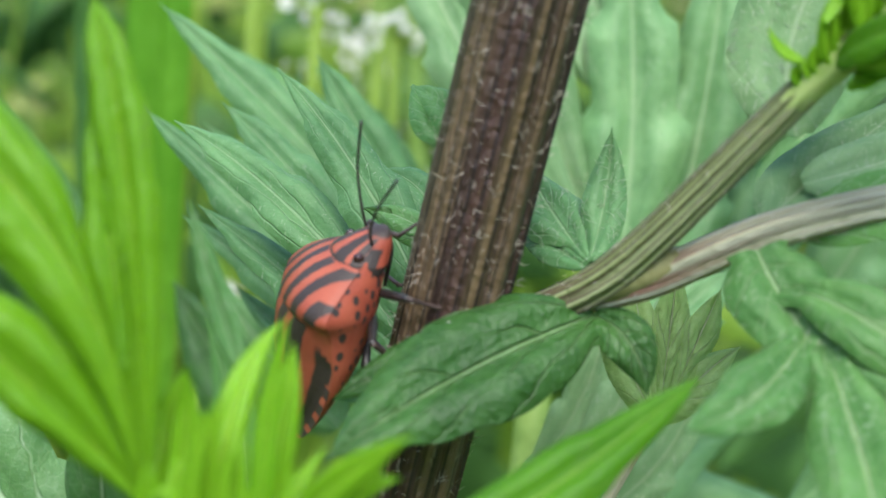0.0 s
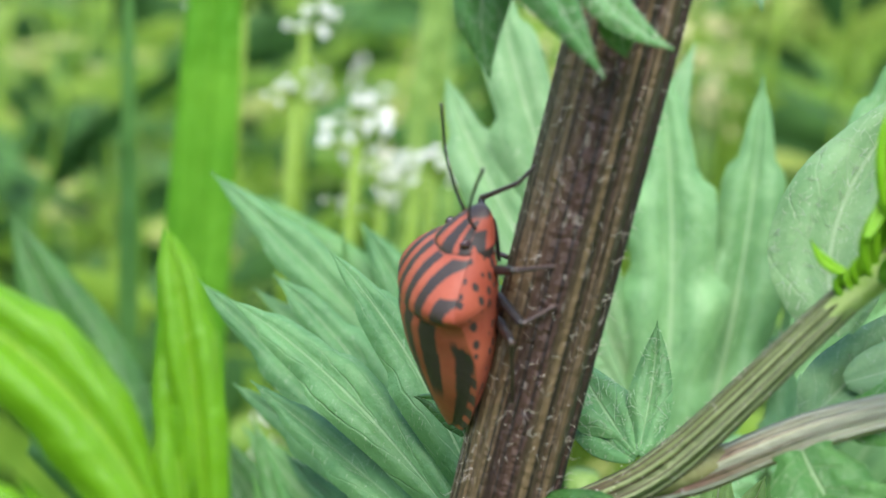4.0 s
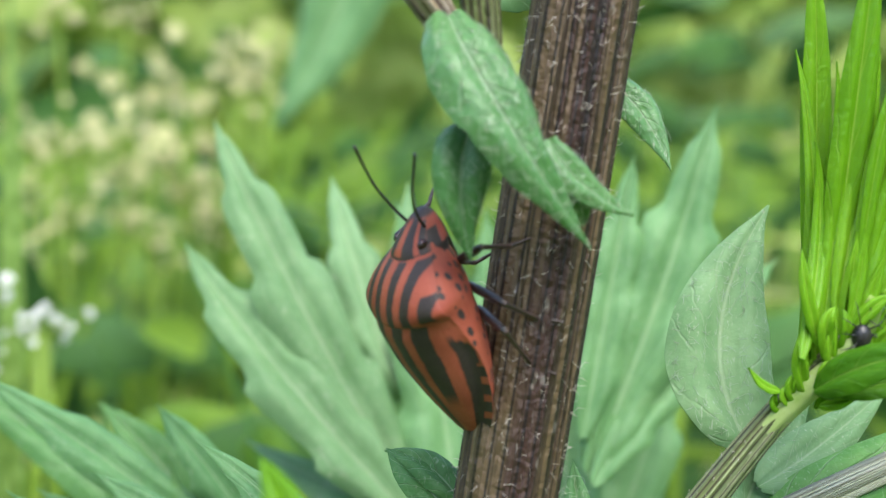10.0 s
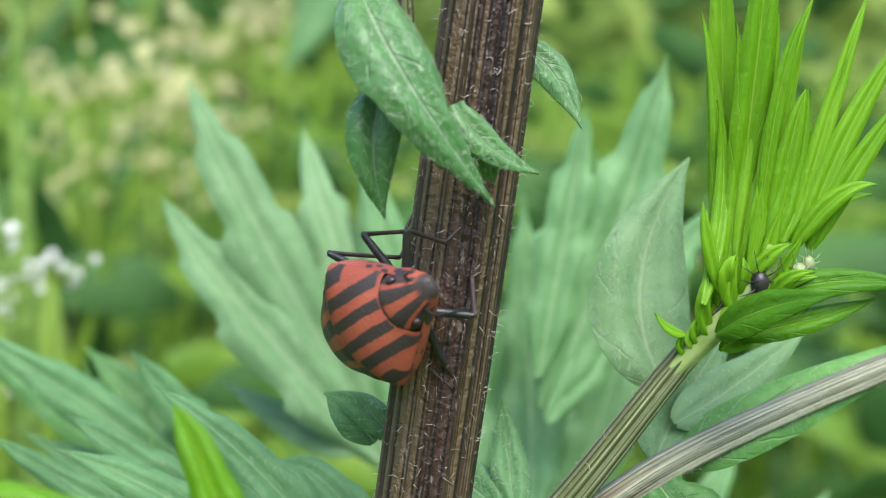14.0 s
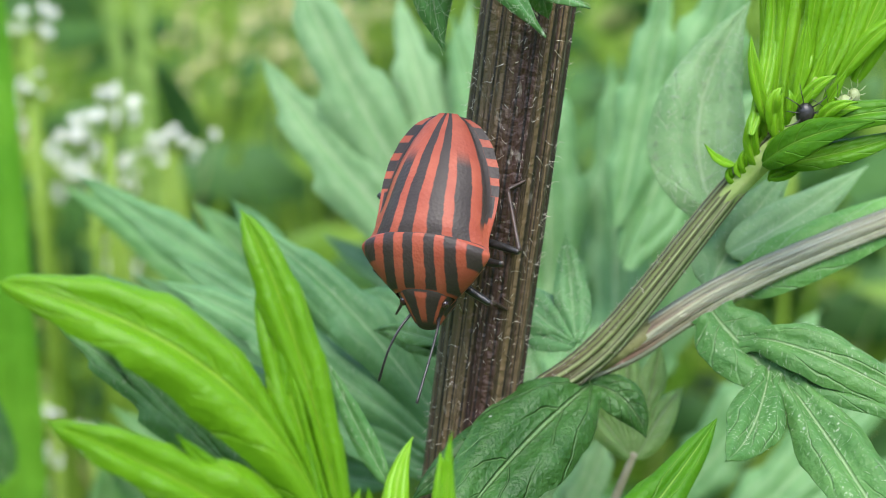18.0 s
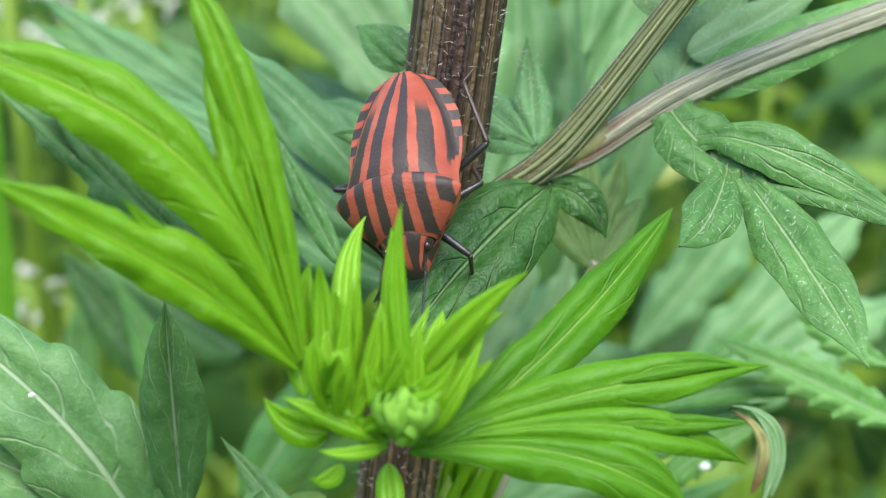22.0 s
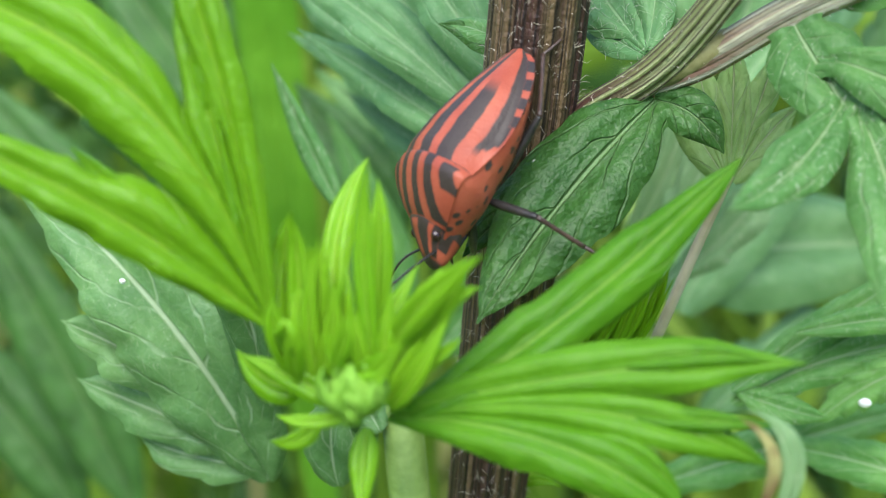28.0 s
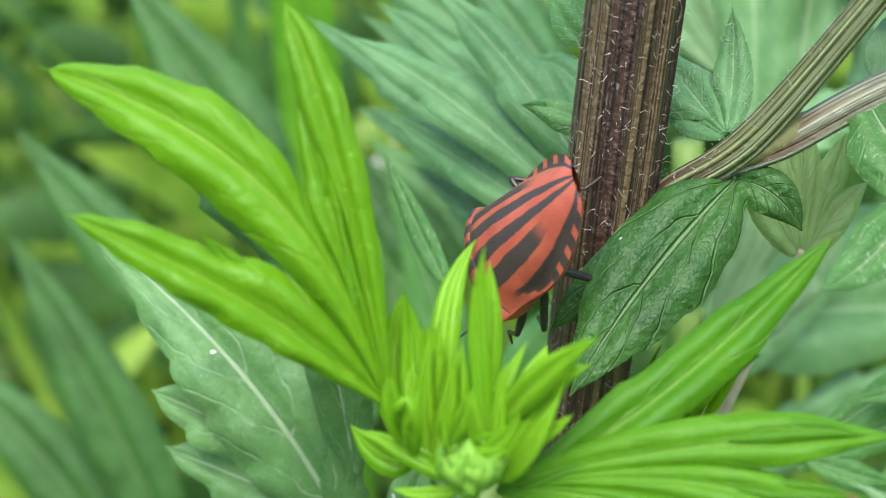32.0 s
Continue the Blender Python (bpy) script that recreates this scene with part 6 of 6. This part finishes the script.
# Places on the stem and the leaf where each foot stands, by time (0 to 2: left fore, middle, hind; 3 to 5: right).
FOOTHOLDS = {
    0: [(0, (-4.0, -0.7, 4.1)), (2, (-1.1, -2.6, 8.0)), (3, (-3.0, -0.8, 10.3)), (4, (-2.3, -1.2, 14.6)), (6.5, (-1.9, -0.4, 18.4)), (8, (-1.9, -0.0, 18.1)), (11, (-3.9, 2.4, 20.2)), (12, (-2.0, 0.1, 17.3)), (13, (-2.0, 0.0, 17.4)), (14.5, (-0.4, -2.6, 17.2)), (16.5, (0.9, -0.9, 8.3)), (18, (-1.0, -2.5, 5.8)), (19, (-1.6, -2.6, 4.5)), (20, (-1.6, -2.5, 1.2)), (22, (-0.5, -5.4, -2.4)), (23, (-0.9, -4.5, -2.9)), (24, (-0.8, -7.4, -4.2)), (26, (-1.9, -6.9, -4.1)), (28.5, (-4.1, -4.1, -4.4)), (30, (-5.2, -3.0, -5.9)), (32, (-6.7, -3.4, -5.8))],
    1: [(0, (-3.9, 0.9, 1.3)), (2, (-3.5, 0.8, 4.6)), (3, (-3.2, 0.8, 6.9)), (4, (-2.5, 0.9, 11.0)), (6.5, (-1.7, 0.6, 17.6)), (8, (-1.7, 0.6, 17.9)), (11, (-1.7, 0.7, 17.7)), (12, (-1.9, 0.6, 16.7)), (13, (-2.1, -0.7, 17.2)), (14.5, (-2.0, -0.1, 17.5)), (16.5, (0.7, -2.3, 13.3)), (18, (-0.5, -2.5, 8.5)), (19, (-0.3, -2.3, 6.3)), (20, (-0.0, -1.3, 2.5)), (22, (-0.0, -1.5, 2.7)), (23, (0.4, -2.2, 2.9)), (24, (1.7, -4.9, -1.4)), (26, (1.4, -3.9, -1.9)), (28.5, (1.8, -7.2, -3.0)), (30, (-0.8, -2.4, -2.7)), (32, (-5.3, -2.5, -5.3))],
    2: [(0, (-4.3, 1.0, -2.3)), (2, (-3.7, 1.2, 1.1)), (3, (-3.3, 1.2, 3.4)), (4, (-2.4, 1.4, 7.6)), (6.5, (-1.5, 1.3, 14.6)), (8, (-1.4, 1.3, 14.9)), (11, (-1.1, 1.5, 14.7)), (12, (-1.0, 1.6, 13.6)), (13, (-1.3, 1.4, 14.5)), (14.5, (-2.1, 0.2, 16.3)), (16.5, (0.9, -2.3, 14.1)), (18, (-0.1, -2.5, 11.8)), (19, (-0.2, -2.5, 11.2)), (20, (-0.5, -2.4, 7.5)), (22, (-0.5, -2.4, 7.5)), (23, (-0.5, -2.3, 4.9)), (24, (-0.4, -2.2, 5.1)), (26, (-0.6, -2.3, 4.7)), (28.5, (-0.5, -2.2, 4.5)), (30, (0.9, -1.7, -0.0)), (32, (-1.9, -0.4, -2.2))],
    3: [(0, (-1.1, -2.2, 1.1)), (2, (-0.3, -2.1, 5.4)), (3, (-1.4, -2.6, 7.3)), (4, (0.1, -2.4, 11.3)), (6.5, (-1.2, -2.0, 18.2)), (8, (-1.6, -1.7, 17.9)), (11, (-0.9, -2.3, 18.6)), (12, (-0.8, -2.5, 16.8)), (13, (0.8, -2.4, 15.7)), (14.5, (0.9, -2.3, 15.4)), (16.5, (-1.5, -2.6, 8.6)), (18, (-6.1, -3.0, 6.0)), (19, (-3.7, -1.5, 3.9)), (20, (-3.9, -1.9, 0.7)), (22, (-5.0, -5.6, -1.4)), (23, (-4.9, -4.3, -3.6)), (24, (-4.3, -7.9, -3.1)), (26, (-5.0, -7.0, -4.1)), (28.5, (-5.4, -3.6, -5.3)), (30, (-4.6, -1.9, -4.4)), (32, (-4.7, -1.3, -2.6))],
    4: [(0, (-2.7, -2.6, -1.8)), (2, (-0.1, -1.7, 3.8)), (3, (-0.1, -1.6, 3.6)), (4, (0.6, -1.9, 10.0)), (6.5, (1.3, -1.8, 13.9)), (8, (0.5, -2.5, 15.2)), (11, (0.3, -2.6, 15.3)), (12, (0.3, -2.6, 15.1)), (13, (0.2, -2.5, 13.3)), (14.5, (0.8, -1.5, 8.9)), (16.5, (-3.1, -0.6, 10.0)), (18, (-6.3, -1.4, 7.8)), (19, (-3.7, -0.8, 5.7)), (20, (-4.1, -1.2, 2.4)), (22, (-3.9, -2.0, -0.4)), (23, (-3.8, -2.2, -1.2)), (24, (-4.1, -5.6, -2.5)), (26, (-3.3, -7.2, -3.1)), (28.5, (-3.8, -2.4, -2.9)), (30, (-4.4, -1.8, -2.4)), (32, (-4.3, -1.6, -0.4))],
    5: [(0, (-5.4, -0.7, -5.6)), (2, (-1.8, -2.5, 0.6)), (3, (-2.4, -2.5, 3.2)), (4, (-1.4, -2.6, 5.0)), (6.5, (0.6, -2.3, 13.0)), (8, (0.2, -2.5, 13.0)), (11, (0.1, -2.5, 13.2)), (12, (-1.8, -2.4, 10.6)), (13, (-1.4, -2.5, 10.9)), (14.5, (-0.8, -2.6, 10.4)), (16.5, (-2.3, 0.8, 12.8)), (18, (-3.0, -0.2, 10.6)), (19, (-3.2, 0.1, 8.9)), (20, (-3.7, -0.3, 5.7)), (22, (-4.1, -1.0, 2.5)), (23, (-4.1, -1.4, 1.4)), (24, (-2.9, -2.5, -0.3)), (26, (-2.8, -2.6, -1.8)), (28.5, (-2.5, -2.6, -0.1)), (30, (-2.4, -2.6, 0.5)), (32, (-2.5, -2.5, 2.1))],
}


def foothold(n, t):
    """Where a foot stands at t seconds: it holds its place, then steps quickly to the next."""
    places = FOOTHOLDS.get(n) or [(0, (0, 0, 0))]
    k = max([i for i, p in enumerate(places) if p[0] <= t] or [0])
    a = places[k]
    b = places[min(k + 1, len(places) - 1)]
    span = max(b[0] - a[0], 0.1)
    step = min(0.5, span)
    share = min(1.0, max(0.0, ((t - a[0]) - (span - step) / 2) / step))
    share = share * share * (3 - 2 * share)
    return Vector(a[1]).lerp(Vector(b[1]), share) * MM


def motions():
    walk(bug, [
        (0, pose(-0.00702, -0.00139, 0.00007, 86.4, 13.7, -66.7)),
        (1, pose(-0.00660, -0.00156, 0.00160, 91.0, 12.7, -67.6)),
        (2, pose(-0.00618, -0.00156, 0.00290, 96.8, 13.1, -64.1)),
        (3, pose(-0.00570, -0.00146, 0.00500, 100.1, 13.3, -58.5)),
        (4, pose(-0.00486, -0.00123, 0.00874, 105.6, 15.9, -60.7)),
        (4.5, pose(-0.00431, -0.00136, 0.01132, 108.9, 12.1, -56.2)),
        (6.5, pose(-0.00446, -0.00120, 0.01518, 118.7, 10.6, -62.3)),
        (7, pose(-0.00489, -0.00109, 0.01590, 113.9, 10.7, -67.6)),
        (8, pose(-0.00469, -0.00139, 0.01571, 119.1, 4.6, -73.9)),
        (9, pose(-0.00471, -0.00135, 0.01544, 116.3, 0.6, -73.1)),
        (10, pose(-0.00448, -0.00110, 0.01543, 118.8, 2.7, -71.9)),
        (11, pose(-0.00434, -0.00091, 0.01493, 121.9, 13.8, -70.0)),
        (12, pose(-0.00358, -0.00140, 0.01353, 115.6, 28.2, -68.1)),
        (13, pose(-0.00332, -0.00252, 0.01363, 126.5, 31.9, -57.8)),
        (13.5, pose(-0.00367, -0.00236, 0.01387, 128.6, 36.0, -51.6)),
        (14, pose(-0.00394, -0.00253, 0.01349, 141.6, 57.5, -26.9)),
        (14.5, pose(-0.00394, -0.00259, 0.01344, 169.7, 66.2, 11.1)),
        (16.5, pose(-0.00354, -0.00317, 0.01265, -80.5, 37.9, 128.5)),
        (17, pose(-0.00382, -0.00316, 0.01190, -71.4, 17.8, 147.4)),
        (18, pose(-0.00441, -0.00424, 0.01004, -59.4, -2.2, 158.0)),
        (19, pose(-0.00436, -0.00415, 0.00834, -55.7, -0.3, 139.6)),
        (20, pose(-0.00413, -0.00458, 0.00515, -59.6, 4.3, 153.5)),
        (21.5, pose(-0.00442, -0.00585, 0.00356, -46.0, 9.3, 158.1)),
        (22, pose(-0.00399, -0.00560, 0.00307, -47.3, 13.0, 158.3)),
        (23, pose(-0.00354, -0.00580, 0.00239, -40.8, 14.4, 161.2)),
        (24, pose(-0.00347, -0.00696, 0.00132, -34.8, 23.2, 147.9)),
        (25, pose(-0.00335, -0.00666, 0.00069, -25.4, 29.3, 156.1)),
        (26, pose(-0.00241, -0.00730, 0.00090, -18.4, 28.1, 169.5)),
        (26.5, pose(-0.00277, -0.00681, 0.00064, -17.2, 28.3, 167.5)),
        (28.5, pose(-0.00435, -0.00615, 0.00046, -45.8, 13.0, 125.3)),
        (29, pose(-0.00463, -0.00635, -0.00001, -50.5, 12.5, 123.6)),
        (30, pose(-0.00512, -0.00537, -0.00030, -54.6, -7.4, 111.1)),
        (30.5, pose(-0.00492, -0.00621, -0.00046, -55.3, -14.4, 111.9)),
        (31, pose(-0.00538, -0.00638, -0.00051, -51.6, -18.8, 110.1)),
        (32, pose(-0.00557, -0.00597, 0.00002, -61.3, -34.1, 111.6)),
    ])
    # the fork leaf sinks a little as the bug steps onto it
    def sunk(share):
        o = Vector(SWING_BASE) * MM
        turn = Matrix.Rotation(radians(SWING_DEGREES * share), 4, Vector(SWING_AXIS))
        return Matrix.Translation(o) @ turn @ Matrix.Translation(-o)

    # legs reach from the body to footholds
    steps = [k * 0.25 for k in range(129)]
    poses = {}
    for t in steps:
        scene.frame_set(frame(t))
        poses[t] = bug.matrix_world.copy()
    for n, (leg, tibia, tarsus, s, thigh, shin, foot) in enumerate(bug_legs):
        rest, side = leg.location.copy(), Vector((s, 0, 0))
        rows, lower, feet = [], [], []
        for t in steps:
            goal = (poses[t].inverted() @ foothold(n, t) - rest) / MM
            way = goal.normalized()
            # the foot lies along the ground, the ankle a little above and before it
            ankle = goal - (way * 0.8 + Vector((s * 0.1, 0, -0.35))).normalized() * foot * 0.9
            reach = min(max(ankle.length, abs(thigh - shin) + 0.3), (thigh + shin) * 0.985)
            ankle = ankle.normalized() * reach
            along = (thigh ** 2 - shin ** 2 + reach ** 2) / (2 * reach)
            rise = math.sqrt(max(0.0, thigh ** 2 - along ** 2))
            pole = side * 0.9 + Vector((0, (0.5, 0.0, -0.3)[n % 3], 0.12))
            d = ankle.normalized()
            pole = (pole - d * pole.dot(d)).normalized()
            knee = d * along + pole * rise
            turn = knee.to_track_quat("Y", "Z").to_matrix().to_4x4()
            back_turn = turn.inverted()
            rows.append((t, Matrix.Translation(rest) @ turn))
            shin_way = back_turn @ (ankle - knee)
            lower.append((t, Matrix.Translation((0, thigh * MM, 0)) @ shin_way.to_track_quat("Y", "Z").to_matrix().to_4x4()))
            end = back_turn @ (goal - ankle)
            feet.append((t, Matrix.Translation(back_turn @ ankle * MM) @ end.to_track_quat("Y", "Z").to_matrix().to_4x4()))
        walk(leg, rows)
        walk(tibia, lower)
        walk(tarsus, feet)
    steps = [k * 0.5 for k in range(65)]
    for n, feeler in enumerate(bug_feelers):
        rest = feeler.location.copy()
        times, raised, turned = (
            ((0, 3, 4, 7, 13, 32), (-10, -10, -20, -5, -5, 0), (-4, -4, 0, -27, -15, 0)),
            ((0, 26, 29, 32), (0, 0, -8, -8), (0, 0, -40, -40)),
        )[n]
        walk(feeler, [(t, Matrix.Translation(rest) @ pose(0, 0, 0, float(np.interp(t, times, raised)) + 3 * math.sin(t * 1.7 + n), 0, float(np.interp(t, times, turned)) + 4 * math.sin(t * 2.3 + 2 * n))) for t in steps])
    walk(fork_leaf, [(0, sunk(0)), (19, sunk(0.15)), (23, sunk(0.5)), (25, sunk(1)), (32, sunk(1))])


motions()
